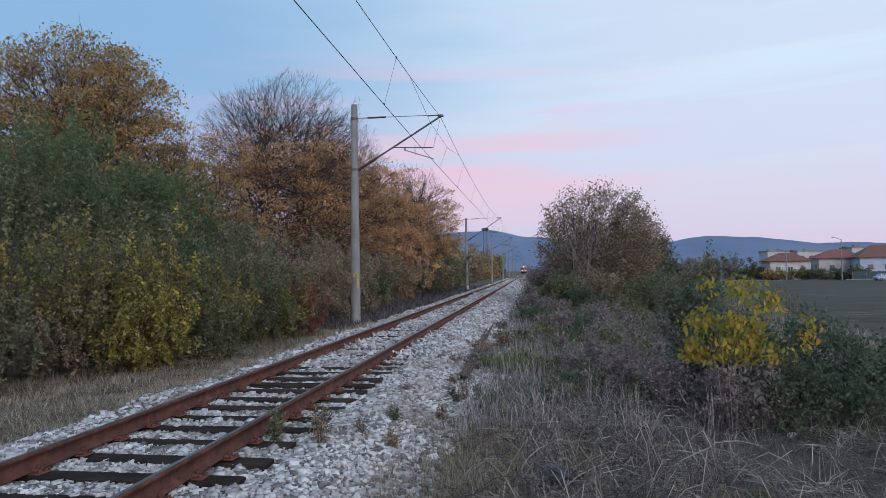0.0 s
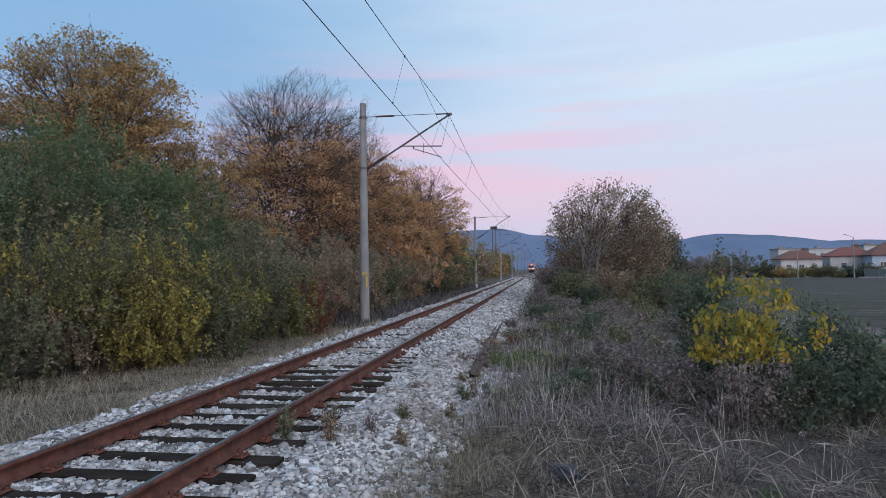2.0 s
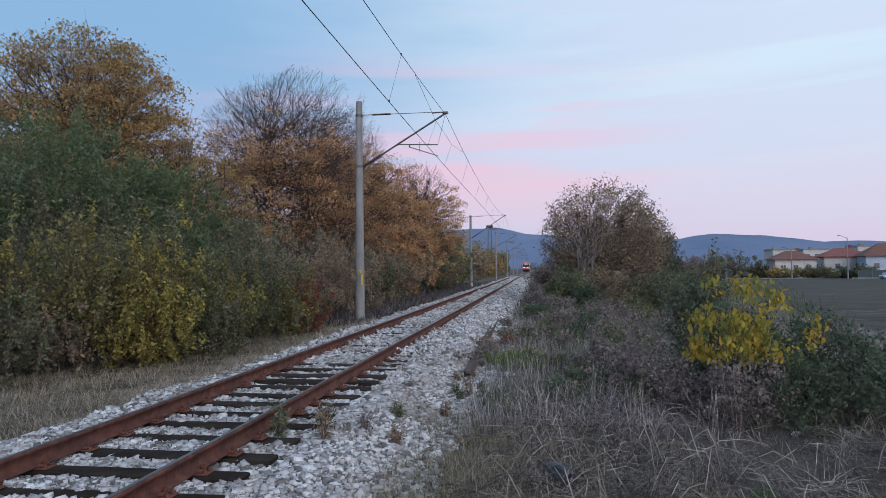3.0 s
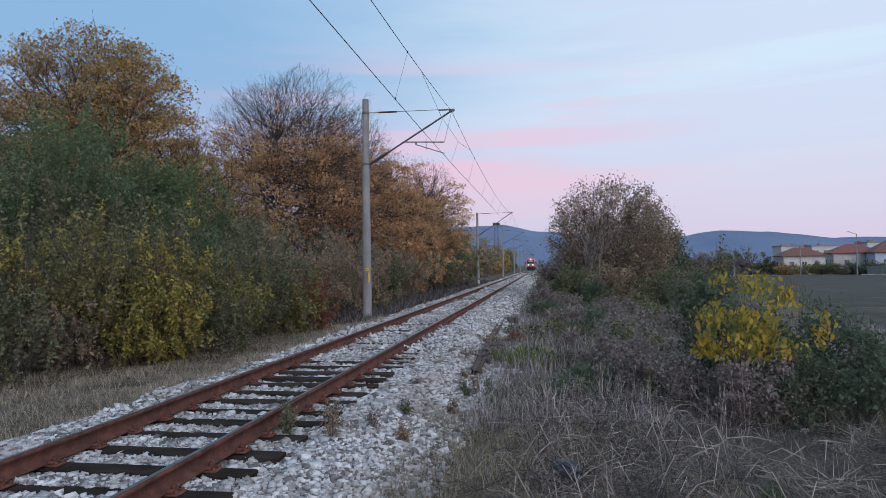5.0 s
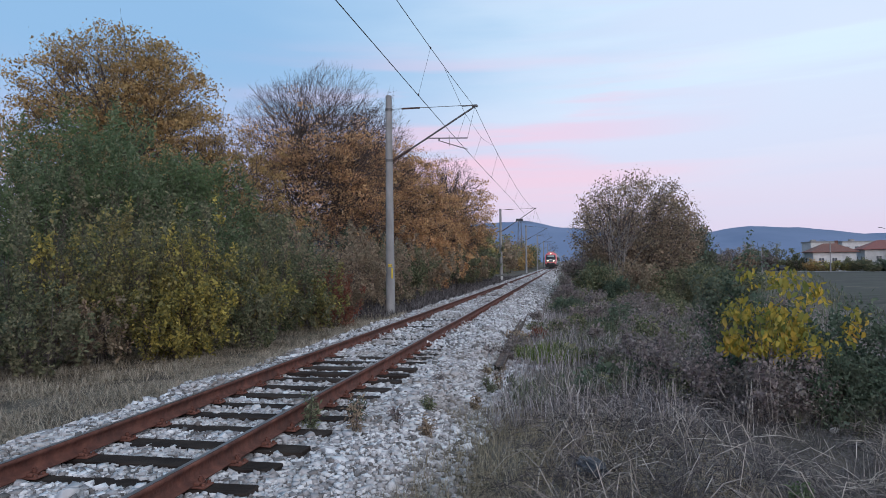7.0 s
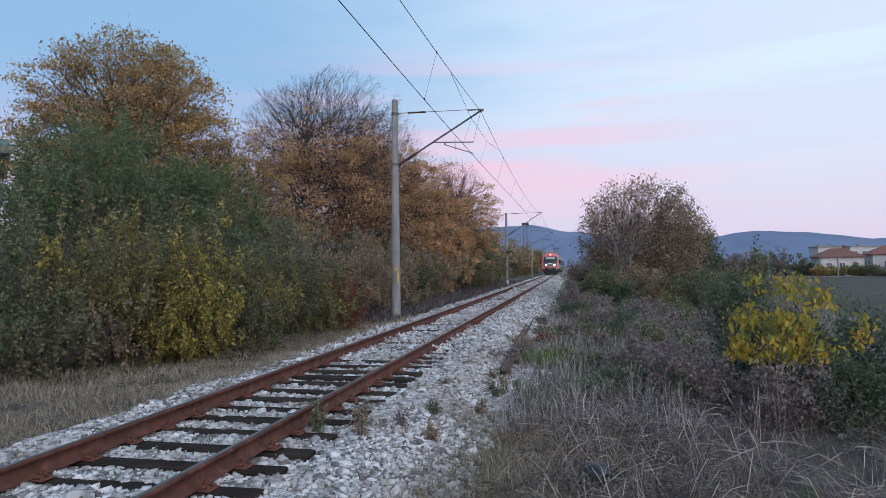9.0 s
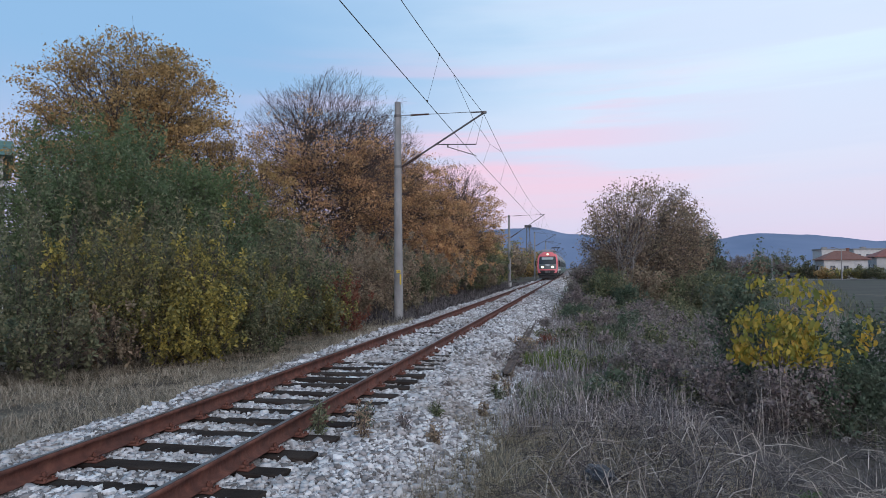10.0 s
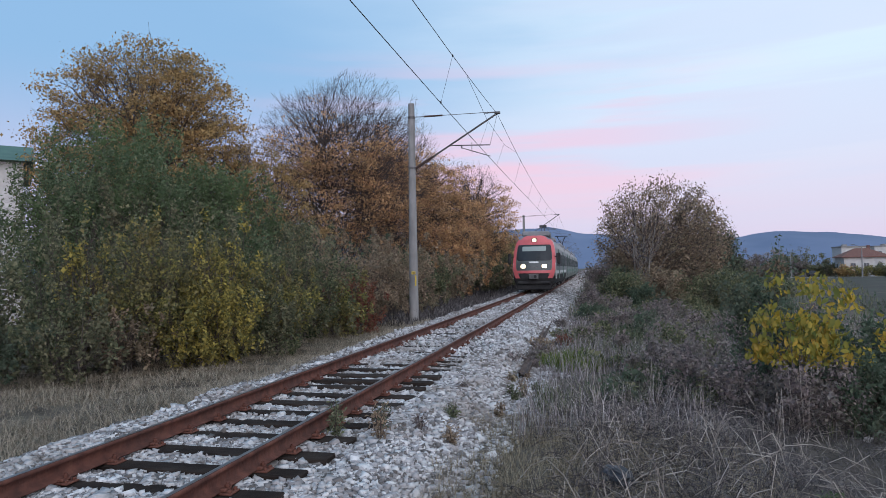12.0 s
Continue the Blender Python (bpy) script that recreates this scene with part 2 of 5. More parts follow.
def stones(count, x0, x1, y0, y1, size, seed, keep, simple=False):
    """Angular stones lying on the bed or the verge, as one mesh."""
    r = np.random.default_rng(seed)
    x, y = r.uniform(x0, x1, count), r.uniform(y0, y1, count)
    sel = keep(x, y, r)
    x, y = x[sel], y[sel]
    z = np.maximum(ballast_height(x, y), land(x, y))
    if simple:
        ico = np.array([(1, 0, 0), (-1, 0, 0), (0, 1, 0), (0, -1, 0), (0, 0, 1), (0, 0, -1)], float) * 1.15
        tri = np.array([(0, 2, 4), (2, 1, 4), (1, 3, 4), (3, 0, 4), (2, 0, 5), (1, 2, 5), (3, 1, 5), (0, 3, 5)])
    else:
        ico = np.array([(a, b, c) for c in (-1, 1) for b in (-1, 1) for a in (-1, 1)], float) * 0.72
        tri = np.array([(0, 2, 3), (0, 3, 1), (4, 5, 7), (4, 7, 6), (0, 1, 5), (0, 5, 4), (2, 6, 7), (2, 7, 3), (0, 4, 6), (0, 6, 2), (1, 3, 7), (1, 7, 5)])
    n = len(x)
    s = size * np.exp(r.normal(0, 0.32, n))
    v = ico[None] * (1 + r.uniform(-0.36, 0.36, (n, len(ico), 1))) * (s[:, None] * r.uniform(0.65, 1.3, (n, 3)))[:, None]
    a = r.uniform(0, 6.28, n)
    b = r.uniform(-0.7, 0.7, n)
    ca, sa, cb, sb = np.cos(a)[:, None], np.sin(a)[:, None], np.cos(b)[:, None], np.sin(b)[:, None]
    vx, vz = v[..., 0] * cb - v[..., 2] * sb, v[..., 0] * sb + v[..., 2] * cb
    vx, vy = vx * ca - v[..., 1] * sa, vx * sa + v[..., 1] * ca
    v = np.stack([vx + x[:, None], vy + y[:, None], vz * 0.8 + (z + s * 0.22)[:, None]], -1)
    return v.reshape(-1, 3), (np.arange(n)[:, None, None] * len(ico) + tri[None]).reshape(-1, 3)


def on_bed(x, y, r):
    """Dense in the cribs and on the shoulders, thinning towards the foot; not on the sleepers."""
    d = np.abs(x - TRACK)
    tie = (np.abs((y - 0.12 + 0.3) % 0.6 - 0.3) < 0.10) & (d < 1.29) & (r.random(len(x)) > 0.85 * step(y, 9.5, 16))
    edge = np.where(x > TRACK, 3.05, 1.95 + 0.3 * step(y, 9.0, 6.0)) + 0.25 * lumps(np.stack([x, y], -1), 1.3, 3)
    rail = (np.abs(d - 0.752) < 0.13) & (y > 20)
    return ~tie & ~rail & (r.random(len(x)) < np.clip((edge - d) / 0.5, 0.0, 1))


for args in ((38000, TRACK - 3.3, TRACK + 3.5, 2.5, 8, 0.0225, 1), (29000, TRACK - 3.3, TRACK + 3.5, 8, 13.5, 0.0255, 6),
             (27000, TRACK - 3.3, TRACK + 3.5, 13.5, 28, 0.032, 2), (18000, TRACK - 3.3, TRACK + 3.5, 28, 70, 0.043, 4),
             (7000, TRACK - 3.3, TRACK + 3.5, 70, 150, 0.065, 7)):
    V, F = stones(*args, on_bed, args[3] > 10)
    tagged(mesh_object("ballast_stone", V, F, STONE), "loose pale grey crushed limestone ballast", "ballast", kind="stuff")

track = thing("railway_track", (0, 0, 0), "single straight line of rusty rails on dark timber sleepers", "railway track", kind="structure")


def rail_mesh(parent, x):
    prof = [(-0.068, -0.165), (0.068, -0.165), (0.068, -0.153), (0.011, -0.13), (0.011, -0.045), (0.034, -0.034), (0.034, -0.006),
            (0.026, 0.0), (-0.026, 0.0), (-0.034, -0.006), (-0.034, -0.034), (-0.011, -0.045), (-0.011, -0.13), (-0.068, -0.153)]
    ys = np.concatenate([np.arange(-14, 40, 0.5), np.arange(40, 520, 10)])
    n = len(prof)
    P = np.array(prof)
    V = np.zeros((len(ys), n, 3))
    V[..., 0], V[..., 2], V[..., 1] = x + P[None, :, 0], P[None, :, 1], ys[:, None]
    V[..., 0] += 0.004 * np.sin(ys * 0.9 + x)[:, None]
    i, j = np.meshgrid(np.arange(len(ys) - 1), np.arange(n), indexing="ij")
    F = np.stack([i * n + j, i * n + (j + 1) % n, (i + 1) * n + (j + 1) % n, (i + 1) * n + j], -1).reshape(-1, 4)
    ob = mesh_object("rail", V, F[:, ::-1], RUST, parent)
    T = np.zeros((len(ys), 2, 3))
    T[..., 0] = x + np.array([-0.02, 0.022])[None] + 0.004 * np.sin(ys * 0.9 + x)[:, None]
    T[..., 1], T[..., 2] = ys[:, None], 0.003
    i = np.arange(len(ys) - 1) * 2
    mesh_object("running_surface", T, np.stack([i, i + 1, i + 3, i + 2], -1), RAILTOP, ob, "worn bright steel strip")
    return ob


RAILS = (TRACK - 0.752, TRACK + 0.752)
for x in RAILS:
    rail_mesh(track, x)


def sleeper_mesh(seed):
    r = np.random.default_rng(seed)
    bm = bmesh.new()
    box(bm, (0, 0, -0.075), (2.55 + r.uniform(-0.04, 0.04), 0.235 + r.uniform(-0.015, 0.01), 0.15), 0.012)
    for v in bm.verts:
        v.co += Vector(r.uniform(-0.006, 0.006, 3))
    return bm


def chair_mesh():
    bm = bmesh.new()
    box(bm, (0, 0, 0.008), (0.34, 0.15, 0.016), 0.004)
    for s in (-1, 1):
        box(bm, (s * 0.088, 0, 0.03), (0.05, 0.11, 0.03), 0.008)
        rod(bm, (s * 0.10, 0, 0.016), (s * 0.10, 0, 0.085), 0.014, n=6)
        rod(bm, (s * 0.10, 0, 0.05), (s * 0.10, 0, 0.07), 0.024, n=6)
        for q in (-1, 1):
            rod(bm, (s * 0.145, q * 0.045, 0.01), (s * 0.145, q * 0.045, 0.038), 0.016, n=6)
    return bm


tie_meshes = []
for k in range(4):
    ob = part("sleeper", sleeper_mesh(k), SLEEPER, track)
    tie_meshes.append(ob.data)
    ob.location = (TRACK, 0.12 + 0.6 * (k - 8), -0.183)
c0 = part("rail_fastening", chair_mesh(), RUST, track, "rusty base plate with bolts")
c0.location = (RAILS[0], 0.12 - 4.8, -0.181)
for k in range(4, 130):
    y = 0.12 + 0.6 * (k - 8)
    ob = new("sleeper", tie_meshes[int(rng.integers(4))])
    ob.parent = track
    ob.matrix_basis = pose(TRACK + rng.uniform(-0.03, 0.03), y + rng.uniform(-0.015, 0.015), -0.183 + rng.uniform(-0.006, 0.004), 0, 0, rng.uniform(-0.5, 0.5) + 180 * int(rng.integers(2)))
    if k < 90:
        for x in RAILS:
            ob = new("rail_fastening", c0.data)
            ob.parent = track
            ob.matrix_basis = pose(x, y, -0.181)
ys = 0.12 + 0.6 * np.arange(122, 800)
cube = np.array([(a, b, c) for c in (-0.08, 0) for b in (-0.12, 0.12) for a in (-1.27, 1.27)])
V = cube[None] + np.stack([np.full_like(ys, TRACK), ys, np.full_like(ys, -0.205)], -1)[:, None]
quad = np.array([(4, 5, 7, 6), (0, 1, 5, 4), (2, 6, 7, 3), (0, 4, 6, 2), (1, 3, 7, 5)])
far_ties = mesh_object("distant_sleepers", V, (np.arange(len(ys))[:, None, None] * 8 + quad[None]).reshape(-1, 4), SLEEPER, track)
tagged(far_ties, kind="stuff")

OLDRUST = material("dark_pitted_rust", [(0.045, 0.032, 0.028), (0.085, 0.06, 0.05), (0.14, 0.105, 0.09)], 12, 0.9, 0.1, 0.7)


# a discarded rail lying along the foot of the ballast
def old_rail():
    e = thing("discarded_rail", (0, 0, 0), "old dark rusty rail lying along the ballast foot", "rail")
    ys = np.linspace(12.5, 36, 60)
    xs = -1.27 - 0.018 * (ys - 12.5)
    zs = np.full_like(ys, float(np.maximum(ballast_height(xs, ys), land(xs, ys)).mean()) - 0.005)
    prof = np.array([(-0.07, -0.05), (-0.058, -0.05), (-0.03, -0.012), (0.05, -0.012), (0.055, -0.034), (0.085, -0.03), (0.085, 0.03), (0.055, 0.034), (0.05, 0.012), (-0.03, 0.012), (-0.058, 0.06), (-0.07, 0.06)])
    n = len(prof)
    V = np.zeros((len(ys), n, 3))
    V[..., 0], V[..., 1], V[..., 2] = xs[:, None] + prof[None, :, 0], ys[:, None], zs[:, None] + prof[None, :, 1]
    i, j = np.meshgrid(np.arange(len(ys) - 1), np.arange(n), indexing="ij")
    F = np.stack([i * n + j, i * n + (j + 1) % n, (i + 1) * n + (j + 1) % n, (i + 1) * n + j], -1).reshape(-1, 4)
    mesh_object("rail_length", V, F, OLDRUST, e)


old_rail()

# ---- overhead line ----
POLES = [(-6.75, 25.4), (-7.25, 76), (-7.06, 122), (-6.9, 166), (-6.9, 212), (-6.9, 258), (-6.9, 304), (-6.9, -24)]
MESS = [(TRACK + 0.37, 7.5)] * len(POLES)


def catenary_pole(x, y, k):
    base = float(land(np.array([x]), np.array([y]))[0]) - 0.05
    top = 8.12 if k != 1 else 7.6
    e = thing("catenary_pole", (x, y, base), "tall grey round concrete mast carrying the overhead wire bracket", "catenary mast", "masts of the overhead line")
    h = top - base
    bm = rod(bmesh.new(), (0, 0, 0), (0, 0, h), 0.185, 0.12, 24)
    part("mast", bm, CONCRETE, e, smooth=False)
    for z in (h - (0.55 if k == 0 else 0.14), h - 2.55):
        part("clamp_band", rod(bmesh.new(), (0, 0, z - 0.05), (0, 0, z + 0.05), 0.15, 0.148, 16), STEEL, e, "dark steel band")
    tip = Vector((MESS[k][0] - x, 0, MESS[k][1] - base + 0.03))
    root = Vector((0.16, 0, h - 2.55))
    bm = rod(bmesh.new(), root, root.lerp(tip, 0.22), 0.055, n=10)
    for q in range(7):
        c = root.lerp(tip, 0.05 + q * 0.024)
        rod(bm, c, root.lerp(tip, 0.058 + q * 0.024), 0.085, n=10)
    part("strut_insulator", bm, CERAMIC, e, "brown ribbed insulator")
    part("bracket_strut", rod(bmesh.new(), root.lerp(tip, 0.2), tip + (tip - root) * 0.02, 0.036, n=8), STEEL, e, "grey steel tube")
    top_in, top_out = Vector((0.13, 0, h - (0.53 if k == 0 else 0.12))), tip + Vector((0.03, 0, 0.06))
    bm = rod(bmesh.new(), top_in, top_out, 0.012, n=6)
    box(bm, tip + Vector((0, 0, 0.02)), (0.22, 0.1, 0.1), 0.02)
    rod(bm, tip + Vector((-0.5, 0, 0.04)), tip + Vector((0.05, 0, 0.05)), 0.028, n=6)
    part("tie_rod", bm, STEEL, e)
    part("tie_insulator", rod(bmesh.new(), top_in.lerp(top_out, 0.12), top_in.lerp(top_out, 0.34), 0.036, n=8), CERAMIC, e)
    arm_in = root.lerp(tip, 0.42)
    arm_out = Vector((tip.x - 0.3, 0, arm_in.z - 0.06))
    bm = rod(bmesh.new(), arm_in, arm_out, 0.022, n=6)
    knee = arm_in.lerp(arm_out, 0.3)
    rod(bm, knee, knee + Vector((0, 0, -0.12)), 0.03, n=6)
    steady = Vector((CONTACT[0] - x + 0.05, 0, CONTACT[1] - base + 0.03))
    rod(bm, knee + Vector((0, 0, -0.1)), steady, 0.016, n=6)
    mid = arm_in.lerp(arm_out, 0.55)
    rod(bm, mid + Vector((0, 0, 0.1)), mid + Vector((0, 0, -0.3)), 0.012, n=5)
    part("steady_arm", bm, STEEL, e)
    part("hanger", rod(bmesh.new(), tip, arm_out, 0.006, n=4), WIRE, e)
    if k == 0:
        bm = boxes(((0.05, -0.20, 2.05), (0.16, 0.012, 0.11)), bevel=0.004)
        part("number_plate", bm, YELLOW, e, "small faded yellow plate")
        bars = boxes(*[((0.0 + 0.05 * q, -0.209, 2.05), (0.022, 0.006, 0.06)) for q in range(3)])
        part("plate_bars", bars, CERAMIC, e, "dark bars of unreadable writing")
        part("warning_stripe", boxes(((0.12, -0.16, 1.75), (0.06, 0.02, 0.4)), bevel=0.004), YELLOW, e, "flaking yellow paint stripe")
    return e


CONTACT = (TRACK + 0.02, 5.87)
for k, (x, y) in enumerate(POLES):
    catenary_pole(x, y, k)


def wire_run(name, pts, r, parent, label=""):
    P = np.array(pts, float)
    V, F = tubes(P[:-1], P[1:], np.full(len(P) - 1, r), np.full(len(P) - 1, r), 5)
    return mesh_object(name, V, F, WIRE, parent, label)


line = thing("overhead_line", (0, 0, 0), "thin dark contact and messenger wires with droppers over the track", "overhead wire", kind="structure")
stops = sorted((y, k) for k, (x, y) in enumerate(POLES))


def swing(y):
    return (1 - math.cos((y - 25.4) / 50 * 6.28)) / 2


def sag(y):
    for (a, _), (b, _) in zip(stops[:-1], stops[1:]):
        if a <= y <= b:
            u = (y - a) / (b - a)
            return 7.5 - 4 * u * (1 - u) * 0.75 * ((b - a) / 50) ** 2
    return 7.5


spans = [float(v) for (a, _), (b, _) in zip(stops[:-1], stops[1:]) for v in np.linspace(a, b, 17)[:-1]] + [stops[-1][0]]
wire_run("messenger_wire", [(TRACK + 0.37 + 0.02 * swing(y), y, sag(y)) for y in spans], 0.009, line)
wire_run("contact_wire", [(TRACK + 0.02 + 0.10 * swing(y), y, 5.87) for y in spans], 0.0095, line)
for y in (-12, -4.8, 2.4, 9.6, 16.8, 34, 41.2, 48.4, 55.6, 62.8, 70, 84, 92, 100, 108, 115):
    xa, xb = TRACK + 0.02 + 0.10 * swing(y), TRACK + 0.37 + 0.02 * swing(y)
    bm = rod(bmesh.new(), (xa, y, 5.88), (xb, y, sag(y)), 0.004, n=4)
    box(bm, (xb, y, sag(y)), (0.03, 0.06, 0.05))
    box(bm, (xa, y, 5.89), (0.03, 0.06, 0.05))
    part("dropper", bm, WIRE, line)
# stitch wires beside the first mast
wire_run("stitch_wire", [(TRACK + 0.35, 19.0, sag(19.0)), (TRACK + 0.33, 23.0, 6.75), (TRACK + 0.33, 27.8, 6.75), (TRACK + 0.35, 32.0, sag(32.0))], 0.006, line)

for y in (23.2, 27.6):
    part("dropper", rod(bmesh.new(), (TRACK + 0.02, y, 5.88), (TRACK + 0.33, y, 6.75), 0.004, n=4), WIRE, line)


# ---- plants ----


def ribbons(p, q, w, r):
    """Slivers of far twigs that are thinner than the eye can round."""
    s = unit(np.cross(q - p, r.normal(size=p.shape))) * np.reshape(w, (-1, 1))
    V = np.stack([p - s, p + s, q + s * 0.5, q - s * 0.5], 1)
    return V.reshape(-1, 3), np.arange(len(p) * 4).reshape(-1, 4)


def leaf_cloud(points, size, r, droop=0.3, slender=0.55, fold=0.25):
    """One folded kite of leaf blade at each point."""
    n = len(points)
    d = unit(r.normal(size=(n, 3)) + np.array([0, 0, -droop]))
    s = unit(np.cross(d, r.normal(size=(n, 3))))
    up = np.cross(d, s)
    L = (size * np.exp(r.normal(0, 0.25, n)))[:, None]
    W = L * slender * 0.5
    V = np.stack([points, points + d * L * 0.45 + s * W + up * L * fold * 0.4, points + d * L, points + d * L * 0.45 - s * W + up * L * fold * 0.4], 1)
    return V.reshape(-1, 3), np.arange(n * 4).reshape(-1, 4)


def skeleton_of(r, h, rx, ry, base, limbs, twigs, subs, stems=1, up=0.5, twig=0.16, lean=(0, 0), rough_edge=0.35, seed=0, fork=(0.25, 0.65)):
    """Limbs that reach into an uneven crown, twigs on the limbs, finer twigs on those. Returns segments and twig points."""
    cz, rz = (base + h) / 2, (h - base) / 2
    dirs = unit(r.normal(size=(limbs, 3)))
    dirs /= (np.abs(dirs) ** 2.5).sum(1, keepdims=True) ** (1 / 2.5)
    reach = r.uniform(0.25, 1.0, limbs) ** 0.3 * (1 + rough_edge * lumps(dirs, 2.2, seed + 1)) * r.uniform(0.85, 1.05, limbs)
    reach = np.minimum(reach, 1.0 + 0.5 * rough_edge * (rough_edge > 0.3))
    tgt = dirs * reach[:, None] * np.array([rx, ry, rz]) + np.array([lean[0], lean[1], cz])
    tgt[:, 2] = np.maximum(tgt[:, 2], 0.15 * h * r.random(limbs) + 0.05 * h)
    sa = r.uniform(0, 6.28, stems)
    foot = np.stack([np.cos(sa) * 0.12 * rx * (stems > 1), np.sin(sa) * 0.12 * ry * (stems > 1), sa * 0], -1)
    which = r.integers(0, stems, limbs)
    head = foot * 2.5 + np.array([lean[0] * 0.8, lean[1] * 0.8, h * 0.72])
    segs = []
    ts = np.linspace(0, 1, 8)
    for i in range(stems):
        P = foot[i] + (head[i] - foot[i]) * ts[:, None] + np.cumsum(r.normal(0, 0.012 * h, (8, 3)), 0) * np.array([1, 1, 0.2]) * (ts > 0)[:, None]
        R = h * 0.017 / stems ** 0.4 * (1 - 0.8 * ts)
        segs.append((P[:-1], P[1:], R[:-1], R[1:]))
    u = np.clip(tgt[:, 2] / (h * 0.72) * r.uniform(*fork, limbs), 0.03, 0.97)
    S = foot[which] + (head[which] - foot[which]) * u[:, None]
    C = S * 0.45 + tgt * 0.55
    C[:, 2] = S[:, 2] + (tgt[:, 2] - S[:, 2]) * 0.35
    C += r.normal(0, 0.03 * h, (limbs, 3))
    t = np.linspace(0, 1, 7)[None, :, None]
    B = (1 - t) ** 2 * S[:, None] + 2 * t * (1 - t) * C[:, None] + t ** 2 * tgt[:, None]
    B[:, 1:] += r.normal(0, 0.008 * h, B[:, 1:].shape)
    LR = h * 0.0046 / stems ** 0.3 * (1 - 0.87 * np.linspace(0, 1, 7))[None] * r.uniform(0.7, 1.3, (limbs, 1))
    segs.append((B[:, :-1].reshape(-1, 3), B[:, 1:].reshape(-1, 3), LR[:, :-1].ravel(), LR[:, 1:].ravel()))
    n = limbs * twigs
    li = np.repeat(np.arange(limbs), twigs)
    k = r.uniform(1.6, 6.0, n)
    i0 = np.minimum(k.astype(int), 5)
    f = (k - i0)[:, None]
    p = B[li, i0] * (1 - f) + B[li, i0 + 1] * f
    out = unit(p - np.array([lean[0], lean[1], cz * 0.8]))
    along = unit(B[li, i0 + 1] - B[li, i0])
    d = unit(out * 0.6 + along * 0.7 + r.normal(0, 0.5, (n, 3)) + np.array([0, 0, up]))
    ln = h * twig * r.uniform(0.4, 1.2, n)
    pts, prev, pd = [p], p, d
    for q in range(3):
        nxt = prev + pd * (ln / 3)[:, None]
        segs.append((prev, nxt, h * 0.0010 * (1 - 0.28 * q) * np.ones(n), h * 0.0010 * (0.72 - 0.28 * q) * np.ones(n)))
        prev, pd = nxt, unit(pd + r.normal(0, 0.2, (n, 3)) + np.array([0, 0, up * 0.25]))
        pts.append(nxt)
    main = len(segs)
    tw = np.stack(pts, 1)
    m = n * subs
    ti = np.repeat(np.arange(n), subs)
    k = r.uniform(0.3, 3, m)
    i0 = np.minimum(k.astype(int), 2)
    f = (k - i0)[:, None]
    p = tw[ti, i0] * (1 - f) + tw[ti, i0 + 1] * f
    d = unit(unit(tw[ti, i0 + 1] - tw[ti, i0]) * 0.8 + r.normal(0, 0.6, (m, 3)) + np.array([0, 0, up * 0.5]))
    q = p + d * (ln[ti] * r.uniform(0.25, 0.6, m))[:, None]
    fine = (p, q, h * 0.00045 * np.ones(m), h * 0.00025 * np.ones(m))
    ends = p + (q - p) * r.uniform(0.3, 1.0, (m, 1))
    return segs, fine, ends, tw.reshape(-1, 3)


